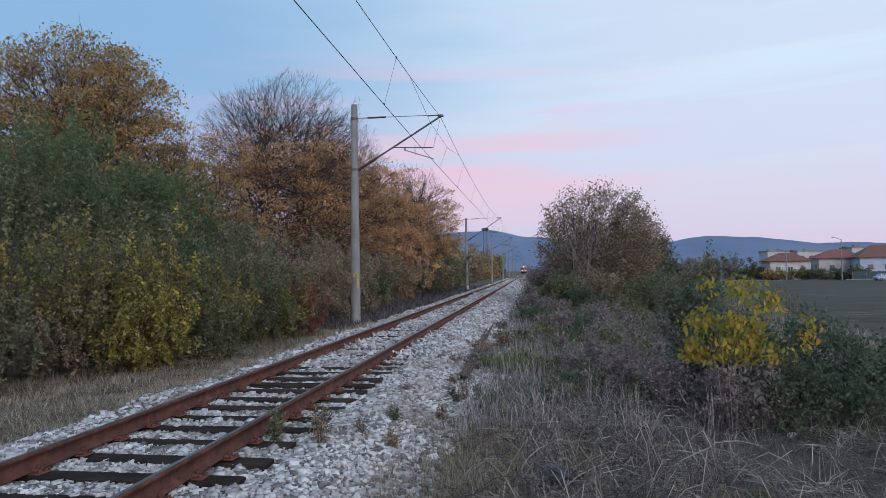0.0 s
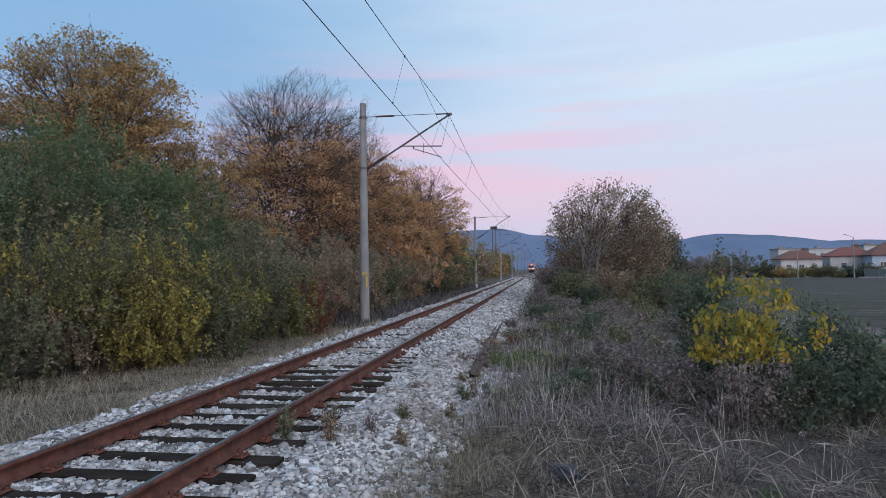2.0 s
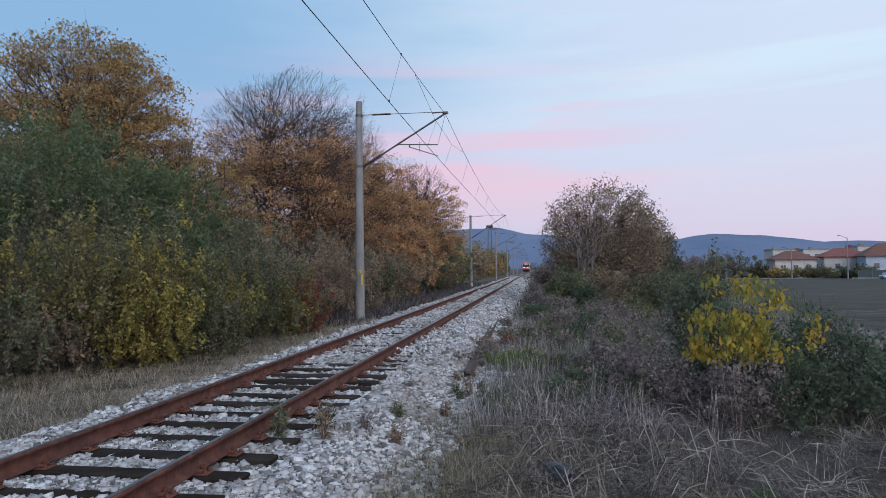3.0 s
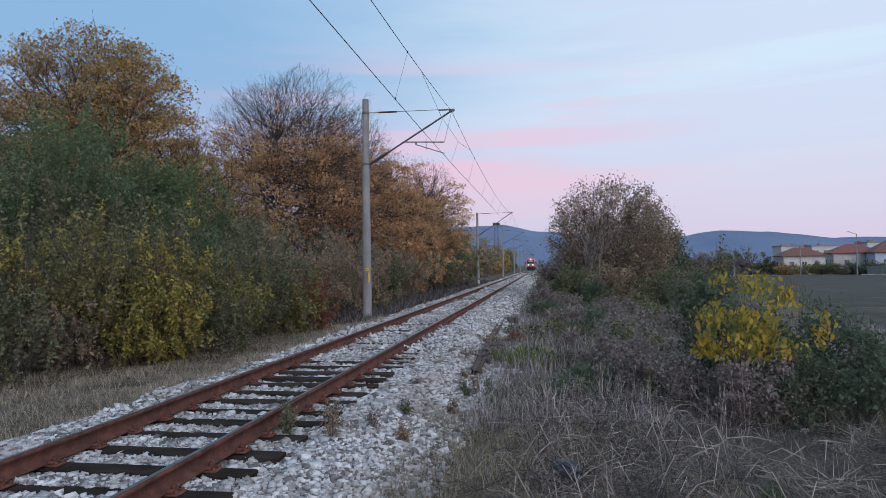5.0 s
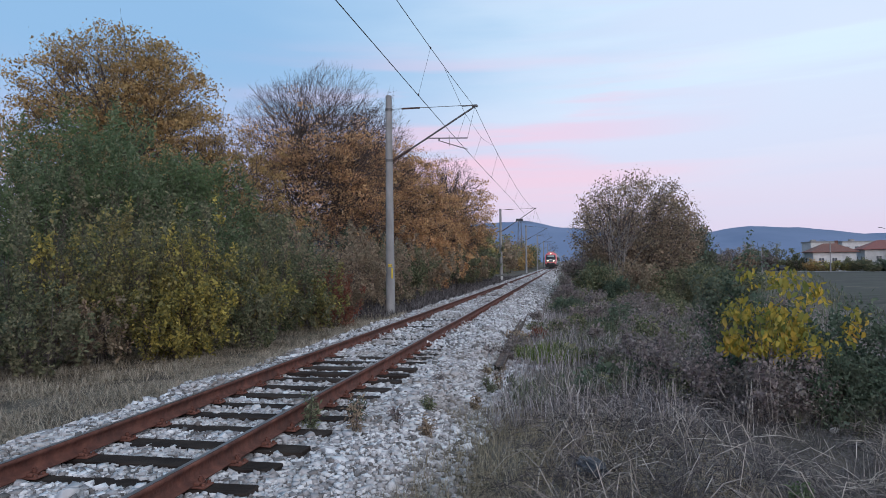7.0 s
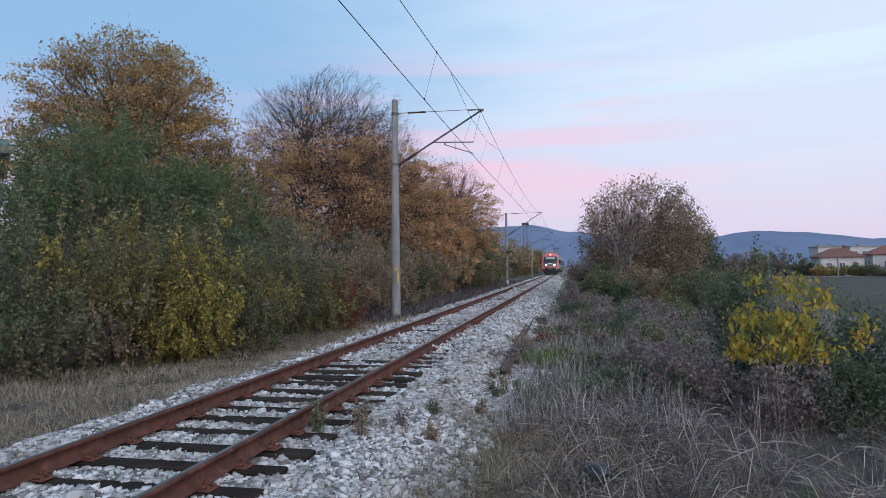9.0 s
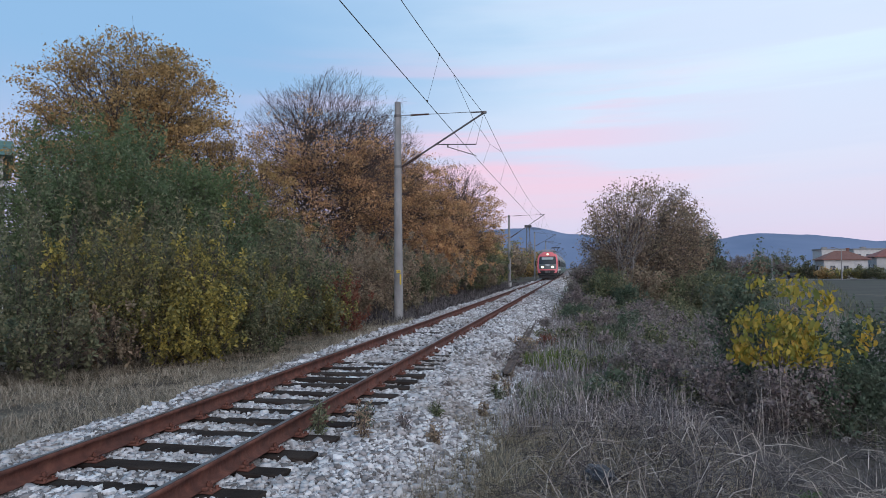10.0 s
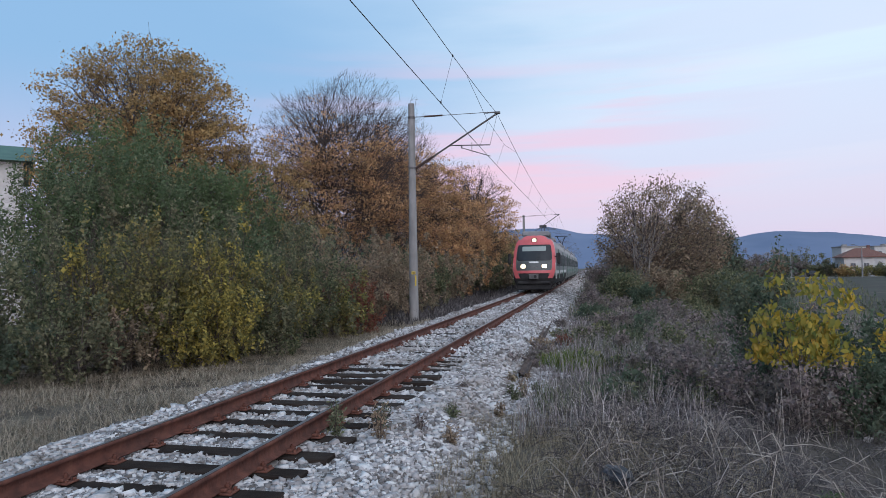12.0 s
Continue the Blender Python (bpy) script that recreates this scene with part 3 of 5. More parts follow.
def plant(name, place, label, category, leaf, seed, h, rx, ry, base, limbs, twigs, subs, leaves, size, gaps=0.0, bark=None, top_bare=None,
          group="", min_r=0.0, fill=0, clumps=0, dome=0.13, spray_size=(0.021, 0.021, 0.011), slender=0.55, **kw):
    r = np.random.default_rng(seed)
    x, y = place
    z = float(land(np.array([x]), np.array([y]))[0])
    e = thing(name, (x, y, z - 0.04), label, category, group)
    segs, fine, ends, tw = skeleton_of(r, h, rx, ry, base, limbs, twigs, subs, seed=seed, **kw)
    a = [np.concatenate([s[k] for s in segs[:-3]]) for k in range(4)]
    V, F = tubes(a[0], a[1], np.maximum(a[2], min_r), np.maximum(a[3], min_r), 5 if h > 2 else 3)
    if h < 1.6:
        tagged(mesh_object("stem_bunch", V, F, bark or BARK, e, "thin woody stems"), kind="stuff")
    else:
        mesh_object("trunk", V, F, bark or BARK, e, "branching woody stems", smooth=True)
    far = y > 9 and h > 1.0 or y > 16
    thick, thin = (segs[-3:-2], segs[-2:]) if far else (segs[-3:], [])
    a = [np.concatenate([s[k] for s in thick]) for k in range(4)]
    V, F = tubes(a[0], a[1], np.maximum(a[2], min_r), np.maximum(a[3], min_r * 0.8), 3)
    if fill:  # short twigs all through the crown
        d = unit(r.normal(size=(fill, 3)))
        d /= (np.abs(d) ** 2.3).sum(1, keepdims=True) ** (1 / 2.3)
        q = d * (r.random((fill, 1)) ** (1 / 2.6) * (1 + dome * lumps(d, 2.6, seed + 9))[:, None]) * np.array([rx, ry, (h - base) / 2]) * 1.03 + np.array([0, 0, (h + base) / 2])
        q[:, 2] = np.maximum(q[:, 2], 0.1)
        way = unit(d * [1, 1, 0.6] + r.normal(0, 0.45, (fill, 3)) + [0, 0, 0.45])
        p = q - way * (h * 0.045 * r.uniform(0.5, 1.5, (fill, 1)))
        fine = (np.concatenate([fine[0], p]), np.concatenate([fine[1], q]), np.concatenate([fine[2], np.full(fill, h * 0.0004)]), np.concatenate([fine[3], np.full(fill, h * 0.0002)]))
        ends = np.concatenate([ends[r.random(len(ends)) < 0.6], q])
    if far:
        fine = [np.concatenate([fine[k]] + [s[k] for s in thin]) for k in range(4)]
        V2, F2 = ribbons(*fine[:2], np.maximum(fine[2], min_r), r)
    else:
        V2, F2 = tubes(fine[0], fine[1], np.maximum(fine[2], min_r), np.maximum(fine[3], min_r * 0.7), 3)
    spray = mesh_object("twig_spray", np.concatenate([V, V2]), np.concatenate([F, F2 + len(V)]), TWIG, e, "fine bare twigs")
    tagged(spray, kind="stuff")
    if leaves:
        keep = 0.7 * lumps(ends, 12.0 / h, seed + 5) + 0.8 * lumps(ends, 36.0 / h, seed + 6) > gaps - 0.9
        if top_bare is not None:
            keep &= r.random(len(ends)) < np.clip((top_bare * h - ends[:, 2]) / (0.16 * h), 0.03, 1)
        pool = ends[keep]
        if len(pool):
            spread = np.full(3, 0.007 * h + size * 0.7)
            if clumps:  # sprays of leaves with gaps between them
                pool, spread = pool[r.integers(0, len(pool), clumps)], np.array(spray_size) * h
            P = pool[r.integers(0, len(pool), leaves)] + r.normal(0, 1, (leaves, 3)) * spread
            P[:, 2] = np.maximum(P[:, 2], 0.04)
            V, F = leaf_cloud(P, size, r, slender=slender)
            mesh_object("crown", V, F, leaf, e, "clumped autumn leaves")
    return e


GREEN = leaves_of("willow_green_leaves", [(0.05, 0.078, 0.04), (0.10, 0.145, 0.075), (0.16, 0.205, 0.115), (0.28, 0.31, 0.19)], (0.11, 0.155, 0.055), 0.5)
GOLD = leaves_of("golden_brown_leaves", [(0.14, 0.09, 0.05), (0.36, 0.225, 0.10), (0.53, 0.34, 0.14), (0.44, 0.33, 0.17)], (0.22, 0.18, 0.08), 0.45, 0.5)
ORANGE = leaves_of("rust_orange_leaves", [(0.23, 0.135, 0.095), (0.49, 0.275, 0.15), (0.67, 0.39, 0.18), (0.54, 0.38, 0.21)], (0.32, 0.225, 0.13), 0.4, 0.6)
YELLOWLEAF = leaves_of("yellow_green_leaves", [(0.075, 0.085, 0.045), (0.15, 0.155, 0.065), (0.26, 0.235, 0.085), (0.48, 0.40, 0.10)], (0.18, 0.14, 0.09), 1.1)
YELLOWSHRUB = leaves_of("turning_yellow_leaves", [(0.085, 0.09, 0.04), (0.20, 0.185, 0.06), (0.40, 0.325, 0.08), (0.56, 0.44, 0.11)], (0.14, 0.13, 0.065), 1.2, 0.5)
OLIVE = leaves_of("dull_olive_leaves", [(0.05, 0.065, 0.04), (0.11, 0.132, 0.072), (0.19, 0.20, 0.112), (0.36, 0.33, 0.19)], (0.145, 0.118, 0.085), 0.9, 0.6)
BROWN = leaves_of("dry_brown_leaves", [(0.10, 0.074, 0.06), (0.25, 0.18, 0.13), (0.40, 0.29, 0.20), (0.31, 0.27, 0.18)], (0.19, 0.18, 0.12), 0.9)
DARKWEED = leaves_of("dark_withered_leaves", [(0.09, 0.075, 0.082), (0.20, 0.163, 0.166), (0.32, 0.26, 0.245), (0.31, 0.285, 0.225)], (0.15, 0.15, 0.115), 1.4)
RED = leaves_of("dark_red_leaves", [(0.10, 0.04, 0.034), (0.25, 0.075, 0.055), (0.24, 0.13, 0.08), (0.13, 0.10, 0.06)])
DARKGREEN = leaves_of("dark_evergreen_leaves", [(0.048, 0.072, 0.05), (0.09, 0.126, 0.084), (0.155, 0.195, 0.13)], (0.13, 0.13, 0.095), 1.0)
BRIGHT = leaves_of("bright_yellow_leaves", [(0.13, 0.17, 0.045), (0.34, 0.28, 0.05), (0.50, 0.36, 0.06), (0.58, 0.34, 0.08)], (0.12, 0.165, 0.06), 2.6, 0.75)

T = "tree"
S = "shrub"
# tall trees behind the hedge
FORK = (0.5, 0.95)
plant("golden_tree", (-21.2, 29.0), "tall broad tree with thinning golden-brown leaves", T, GOLD, 101, 13.9, 4.6, 4.6, 2.4, 200, 6, 6, 80000, 0.125, gaps=0.62, up=0.1, twig=0.045, rough_edge=0.03, min_r=0.005, fork=FORK, fill=10000, clumps=1050, dome=0.05, spray_size=(0.025, 0.025, 0.008))
plant("golden_tree", (-17.6, 31.0), "tree with golden leaves and bare side twigs", T, GOLD, 102, 10.6, 2.7, 3.0, 1.6, 90, 7, 6, 17000, 0.125, gaps=0.6, top_bare=0.84, twig=0.08, min_r=0.005, fork=FORK, fill=3500, clumps=420)
plant("golden_tree", (-15.2, 30.5), "small brownish-gold tree behind the hedge", T, GOLD, 107, 8.2, 2.3, 2.4, 0.8, 70, 7, 6, 15000, 0.12, gaps=0.5, twig=0.08, min_r=0.005, fork=FORK, fill=3000, clumps=420)
plant("bare_topped_tree", (-14.6, 38.0), "tree with a bare twiggy top and rust-orange lower leaves", T, ORANGE, 103, 14.2, 5.0, 4.6, 2.2, 220, 7, 8, 38000, 0.118, gaps=0.95, top_bare=0.76, up=0.12, twig=0.075, rough_edge=0.12, min_r=0.0062, stems=3, fork=FORK, fill=18000, clumps=560, spray_size=(0.024, 0.024, 0.010))
plant("bare_topped_tree", (-13.4, 46.0), "tree with bare upper twigs and orange foliage", T, ORANGE, 104, 13.8, 3.4, 4.2, 2.2, 140, 7, 8, 27000, 0.125, gaps=0.9, top_bare=0.8, up=0.15, twig=0.06, rough_edge=0.1, min_r=0.006, stems=2, fork=FORK, fill=9000, clumps=600)
plant("orange_tree", (-12.6, 52.0), "broad tree full of rust-orange leaves", T, ORANGE, 105, 11.6, 4.3, 5.0, 0.6, 140, 7, 7, 42000, 0.14, gaps=0.5, top_bare=0.97, up=0.1, twig=0.07, rough_edge=0.1, min_r=0.007, fork=FORK, fill=8000, clumps=900)
plant("orange_tree", (-11.3, 66.0), "tree with orange leaves and a bare twiggy flank", T, ORANGE, 106, 12.8, 3.9, 5.0, 0.6, 150, 7, 8, 32000, 0.155, gaps=0.55, top_bare=0.82, up=0.12, twig=0.065, rough_edge=0.1, min_r=0.008, fork=FORK, fill=8000, clumps=700)
# hedge along the line
plant("willow_bush", (-14.9, 19.0), "large dense green willow bush", S, GREEN, 111, 6.75, 3.25, 3.0, 0.3, 120, 6, 6, 70000, 0.108, fill=9000, clumps=1700, gaps=-0.3, up=0.4, twig=0.09, rough_edge=0.2, stems=6, spray_size=(0.014, 0.014, 0.032), slender=0.4, dome=0.2)
plant("willow_bush", (-12.3, 20.0), "tall green willow bush with fine leaves", S, GREEN, 112, 5.7, 2.1, 2.4, 0.3, 70, 6, 6, 32000, 0.108, fill=5000, clumps=800, gaps=-0.3, up=0.4, twig=0.09, rough_edge=0.2, stems=5, spray_size=(0.014, 0.014, 0.032), slender=0.4, dome=0.2)
plant("willow_bush", (-16.9, 19.6), "green willow bush before a white wall", S, GREEN, 113, 5.7, 1.7, 1.9, 0.3, 60, 6, 6, 20000, 0.108, fill=3500, clumps=500, gaps=-0.2, up=0.4, twig=0.09, rough_edge=0.2, stems=5, spray_size=(0.014, 0.014, 0.032), slender=0.4)
HEDGE = [  # place, leaf, height, radius, leaves, size, words
    ((-8.25, 13.6), YELLOWSHRUB, 2.0, 0.85, 9000, 0.075, "dense low shrub with bright yellow leaves"),
    ((-8.6, 14.4), YELLOWSHRUB, 3.3, 0.8, 8000, 0.075, "slender shrub with yellow and green leaves"),
    ((-9.1, 13.5), YELLOWLEAF, 2.9, 1.0, 7500, 0.075, "shrub with yellowing and brown leaves"),
    ((-10.45, 12.2), YELLOWSHRUB, 3.0, 0.45, 1500, 0.085, "slender sapling with yellow-green leaves"),
    ((-7.9, 15.3), OLIVE, 1.9, 0.9, 7000, 0.07, "low olive shrub with yellowing tips"),
    ((-9.6, 12.4), BROWN, 1.7, 0.9, 4500, 0.065, "brown half-withered shrub with dry stems"),
    ((-9.9, 13.4), YELLOWLEAF, 3.4, 1.4, 11000, 0.075, "tall shrub with yellowing leaves and bare stems"),
    ((-9.9, 11.2), OLIVE, 2.1, 1.2, 7000, 0.07, "dark olive half-bare shrub with dry stems"),
    ((-11.5, 12.6), OLIVE, 3.5, 1.6, 13000, 0.08, "dark olive shrub beside the line"),
    ((-12.6, 11.0), OLIVE, 2.9, 1.6, 11000, 0.08, "dark green bramble thicket beside the line"),
    ((-10.9, 10.2), DARKGREEN, 1.3, 1.0, 6000, 0.07, "low dark green bramble"),
    ((-9.3, 15.6), OLIVE, 3.3, 1.5, 15000, 0.08, "olive-green shrub beside the line"),
    ((-8.2, 16.4), YELLOWLEAF, 2.4, 1.2, 12000, 0.075, "low dense yellow-green shrub beside the line"),
    ((-8.6, 18.6), OLIVE, 3.2, 1.5, 15000, 0.08, "dull green shrub with small leaves"),
    ((-8.0, 20.4), YELLOWLEAF, 2.2, 1.1, 9000, 0.08, "low yellow-green shrub with small leaves"),
    ((-7.75, 21.6), RED, 2.0, 1.1, 8000, 0.08, "low shrub with dark red leaves"),
    ((-9.3, 22.4), BROWN, 3.4, 1.6, 12000, 0.09, "brown-green shrub with small leaves"),
    ((-8.6, 25.2), BROWN, 3.2, 1.6, 11000, 0.09, "brown twiggy shrub beside the line"),
    ((-8.6, 28.4), BROWN, 3.2, 1.7, 10000, 0.10, "low brown twiggy shrub"),
    ((-9.2, 32.0), BROWN, 3.4, 2.0, 11000, 0.11, "brown half-bare shrub beside the line"),
    ((-9.2, 37.0), OLIVE, 3.2, 2.2, 10000, 0.13, "olive shrub under the trees"),
    ((-9.4, 43.0), BROWN, 3.4, 2.2, 10000, 0.14, "brown shrub under the trees"),
    ((-9.6, 50.0), ORANGE, 4.0, 2.4, 9000, 0.16, "orange-brown shrub under the trees"),
    ((-9.8, 58.0), OLIVE, 3.5, 2.6, 8000, 0.18, "olive shrub under the trees"),
    ((-9.8, 66.0), BROWN, 3.4, 2.6, 8000, 0.19, "brown shrub under the trees"),
    ((-9.8, 75.0), OLIVE, 4.0, 2.8, 8000, 0.22, "olive shrub under the trees"),
    ((-11.6, 16.4), OLIVE, 4.2, 1.8, 13000, 0.09, "tall olive shrub behind the hedge"),
    ((-11.6, 24.0), OLIVE, 4.2, 2.4, 13000, 0.11, "dull green shrub in the shade of the trees"),
    ((-13.0, 29.0), DARKGREEN, 4.2, 2.6, 12000, 0.12, "dark shrub in the shade of the trees"),
    ((-12.6, 36.0), DARKGREEN, 4.0, 3.0, 10000, 0.15, "dark undergrowth shrub under the trees"),
    ((-13.0, 45.0), DARKGREEN, 4.0, 3.0, 8000, 0.17, "dark undergrowth shrub under the trees"),
    ((-19.5, 17.0), OLIVE, 4.4, 1.8, 6000, 0.10, "loose olive shrub before a white wall"),
]
for k, (p, leaf, h, rad, n, size, words) in enumerate(HEDGE):
    plant("shrub", p, words, S, leaf, 130 + k, h, rad, rad, 0.1, 46, 6, 6, int(n * 0.74), size * 1.04, gaps=0.35, up=0.55, rough_edge=0.55, stems=7, group="hedge along the railway line", twig=0.2, fill=500, clumps=int(n / 40), spray_size=(0.016, 0.016, 0.038), dome=0.3)
for k in range(15):
    y = 84 + k * 14.0
    leaf = (YELLOWLEAF, OLIVE, GOLD, BROWN)[k % 4]
    plant("distant_tree", (-12.2 - (k % 3) * 1.2, y), "distant small yellowing tree beside the line", T, leaf, 170 + k, 6.2 + (k * 7 % 5) * 0.5, 3.6, 6.5, 0.2,
          26, 5, 4, 2000, 0.56, gaps=0.1, up=0.5, group="far trees along the line", min_r=0.02, stems=3)

# the thicket on the field side
plant("thicket_tree", (4.3, 45.0), "broad small tree with brown thinning leaves and pale forked trunks", T, BROWN, 201, 7.6, 3.9, 4.0, 0.8, 130, 7, 7, 28000, 0.13, fill=6000, gaps=0.55,
      up=0.25, twig=0.1, rough_edge=0.15, bark=PALEBARK, stems=5, min_r=0.008)
plant("thicket_tree", (6.6, 48.0), "small tree with golden-brown leaves", T, BROWN, 202, 6.6, 2.6, 3.0, 0.4, 100, 8, 7, 18000, 0.13, gaps=0.4, twig=0.1, min_r=0.008, stems=3)
plant("evergreen_bush", (9.0, 52.0), "dark green upright bush", S, DARKGREEN, 203, 5.6, 1.5, 2.0, 0.2, 80, 8, 7, 14000, 0.15, gaps=-0.6, stems=3, min_r=0.01)
plant("bare_sapling", (2.9, 39.5), "leafless sapling with pale forked stems", T, BROWN, 207, 6.2, 1.6, 1.6, 2.6, 26, 6, 5, 500, 0.11, gaps=0.4, bark=PALEBARK, stems=3, twig=0.12, min_r=0.014)
RIGHT = [
    ((1.6, 36.0), OLIVE, 2.0, 1.4, 9000, 0.11, "low dull evergreen shrub by the thicket"),
    ((3.6, 37.0), BROWN, 2.2, 2.0, 9000, 0.12, "low olive shrub before the thicket"),
    ((5.6, 37.0), OLIVE, 2.1, 2.0, 9000, 0.12, "low green shrub before the thicket"),
    ((2.4, 43.0), BROWN, 4.0, 1.9, 9000, 0.13, "brown twiggy shrub before the thicket"),
    ((0.1, 32.0), DARKWEED, 1.0, 0.9, 4000, 0.09, "low dark withered scrub by the ballast"),
    ((0.3, 27.0), DARKGREEN, 0.7, 0.8, 3500, 0.08, "low dark green scrub by the ballast"),
    ((2.6, 34.5), DARKGREEN, 1.5, 0.9, 4000, 0.10, "low dark green bramble by the thicket"),
    ((7.2, 40.0), OLIVE, 2.4, 2.0, 8000, 0.13, "olive shrub at the field's edge"),
    ((9.6, 42.0), OLIVE, 2.2, 2.2, 8000, 0.13, "grey-green shrub at the field's edge"),
    ((3.0, 12.5), DARKGREEN, 2.1, 0.75, 7000, 0.07, "dark green upright shrub by the yellow one"),
    ((4.2, 11.9), DARKGREEN, 1.75, 0.9, 8000, 0.07, "dark green leafy shrub at the field's edge"),
    ((2.6, 9.8), DARKWEED, 0.9, 0.6, 3600, 0.05, "dry dark weeds before the yellow shrub"),
    ((3.1, 10.1), DARKWEED, 1.05, 0.6, 5000, 0.05, "dark green weeds under the yellow shrub"),
    ((3.6, 10.2), DARKGREEN, 1.1, 0.65, 6000, 0.05, "dark green weeds before the yellow shrub"),
    ((2.2, 10.6), DARKWEED, 0.95, 0.7, 4500, 0.05, "dark brown withered weeds by the yellow shrub"),
    ((1.6, 11.4), DARKWEED, 0.8, 0.7, 4500, 0.05, "dark brown withered weeds on the slope"),
    ((0.75, 41.0), DARKWEED, 2.3, 1.2, 7000, 0.12, "dark violet-brown twiggy scrub by the ballast"),
    ((0.35, 37.5), DARKWEED, 1.2, 0.9, 4500, 0.10, "dark withered scrub by the ballast"),
    ((1.3, 40.5), DARKGREEN, 2.0, 1.0, 5000, 0.12, "dark green scrub before the thicket"),
    ((4.3, 10.2), DARKGREEN, 1.1, 0.7, 4000, 0.055, "dark green bramble before the yellow shrub"),
    ((5.0, 11.2), DARKGREEN, 1.35, 0.9, 7000, 0.07, "dark green low shrub at the field's edge"),
    ((5.9, 11.6), OLIVE, 1.3, 1.0, 6000, 0.07, "dark green scrub at the field's edge"),
    ((7.0, 12.0), BROWN, 1.4, 1.1, 5000, 0.07, "brown seeded weeds at the field's edge"),
]
for k, (p, leaf, h, rad, n, size, words) in enumerate(RIGHT):
    plant("scrub", p, words, S, leaf, 220 + k, h, rad, rad, 0.05, 40, 5, 5, int(n * 0.7), size * 1.08, gaps=0.3, up=0.5, stems=6, group="scrub on the field side", twig=0.22)


wr = np.random.default_rng(5)
KINDS = ((DARKWEED, "low dry brown weeds gone to seed"), (OLIVE, "low grey-green weeds on the slope"), (DARKWEED, "tangle of dark dead weed stems"), (DARKGREEN, "low dark green bramble on the slope"))
for k in range(110):
    y = 10.5 + 27 * wr.random() ** 1.25
    x = wr.uniform(-0.35, 1.0 + 0.27 * y)
    if math.hypot(x - 3.3, (y - 10.5) * 0.5) < 1.4:
        continue
    leaf, words = KINDS[min(3, int(wr.random() * 3.4))]
    h = (wr.uniform(0.28, 0.6) + 0.008 * y) * min(1.0, 0.55 + 0.25 * x)
    plant("low_weed", (x, y), words, "weed", leaf, 500 + k, h, h * wr.uniform(0.6, 1.1), h * wr.uniform(0.6, 1.1), 0.02, 12, 4, 3, 620, 0.058 + 0.0016 * y, gaps=0.4, up=0.7, stems=7,
          group="weeds on the slope", twig=0.3, rough_edge=0.5, min_r=0.0018)

for k, (x, y, leaf, words) in enumerate(((-1.15, 15.6, DARKWEED, "dark withered weeds over the old rail"), (-1.2, 17.2, BROWN, "brown withered weeds by the old rail"),
                                         (-1.5, 14.2, DARKWEED, "dark withered weeds on the ballast foot"), (-0.75, 18.6, RED, "low red-brown withered weeds by the ballast"),
                                         (-0.95, 20.5, OLIVE, "low olive weeds by the ballast"), (-1.0, 24.0, DARKWEED, "low dark weeds by the ballast"))):
    plant("low_weed", (x, y), words, "weed", leaf, 700 + k, 0.3, 0.3, 0.45, 0.02, 14, 4, 4, 700, 0.07, gaps=0.3, up=0.7, stems=7,
          group="weeds on the slope", twig=0.3, rough_edge=0.5, min_r=0.0018)


def yellow_shrub(place, seed):
    """A loose shrub of arching stems with large hanging leaves."""
    r = np.random.default_rng(seed)
    x, y = place
    z = float(land(np.array([x]), np.array([y]))[0])
    e = thing("broad_leaved_shrub", (x, y, z - 0.03), "loose shrub with large bright yellow and green leaves", S)
    segs, fine, ends, tw = skeleton_of(r, 2.0, 0.72, 0.7, 0.6, 22, 5, 3, stems=5, up=0.5, twig=0.16, seed=seed)
    a = [np.concatenate([s[k] for s in segs]) for k in range(4)]
    V, F = tubes(a[0], a[1], a[2] * 0.8, a[3] * 0.8, 5)
    mesh_object("trunk", V, F, BARK, e, "thin dark stems", smooth=True)
    n = 1300
    knots = ends[r.integers(0, len(ends), 75)]
    P = knots[r.integers(0, 75, n)] + r.normal(0, 0.07, (n, 3))
    P = P[(P[:, 2] > 0.92) & (lumps(P, 3.2, seed) > -0.8)]
    n = len(P)
    d = unit(r.normal(0, 0.55, (n, 3)) + np.array([0, -0.2, -0.75]))
    s = unit(np.cross(d, r.normal(0, 0.5, (n, 3)) + np.array([0, 1.0, 0.6])))
    up = np.cross(d, s)
    L = (0.086 * np.exp(r.normal(0, 0.35, n)))[:, None]
    W = L * 0.25
    C = lambda t, w, b: P + d * L * t + s * W * w + up * L * b
    V = np.stack([C(0, 0, 0), C(.3, .85, .06), C(.65, .8, .05), C(1, 0, -.12), C(.65, -.8, .05), C(.3, -.85, .06), C(.3, 0, -.02), C(.65, 0, -.03)], 1)
    tri = np.array([(0, 1, 6), (1, 2, 7), (1, 7, 6), (2, 3, 7), (0, 6, 5), (6, 7, 4), (6, 4, 5), (7, 3, 4)])
    mesh_object("crown", V.reshape(-1, 3), (np.arange(n)[:, None, None] * 8 + tri[None]).reshape(-1, 3), BRIGHT, e, "large drooping yellow leaves")
    return e


yellow_shrub((2.8, 10.4), 301)
yellow_shrub((3.4, 10.9), 302)

# ---- grass and weeds ----


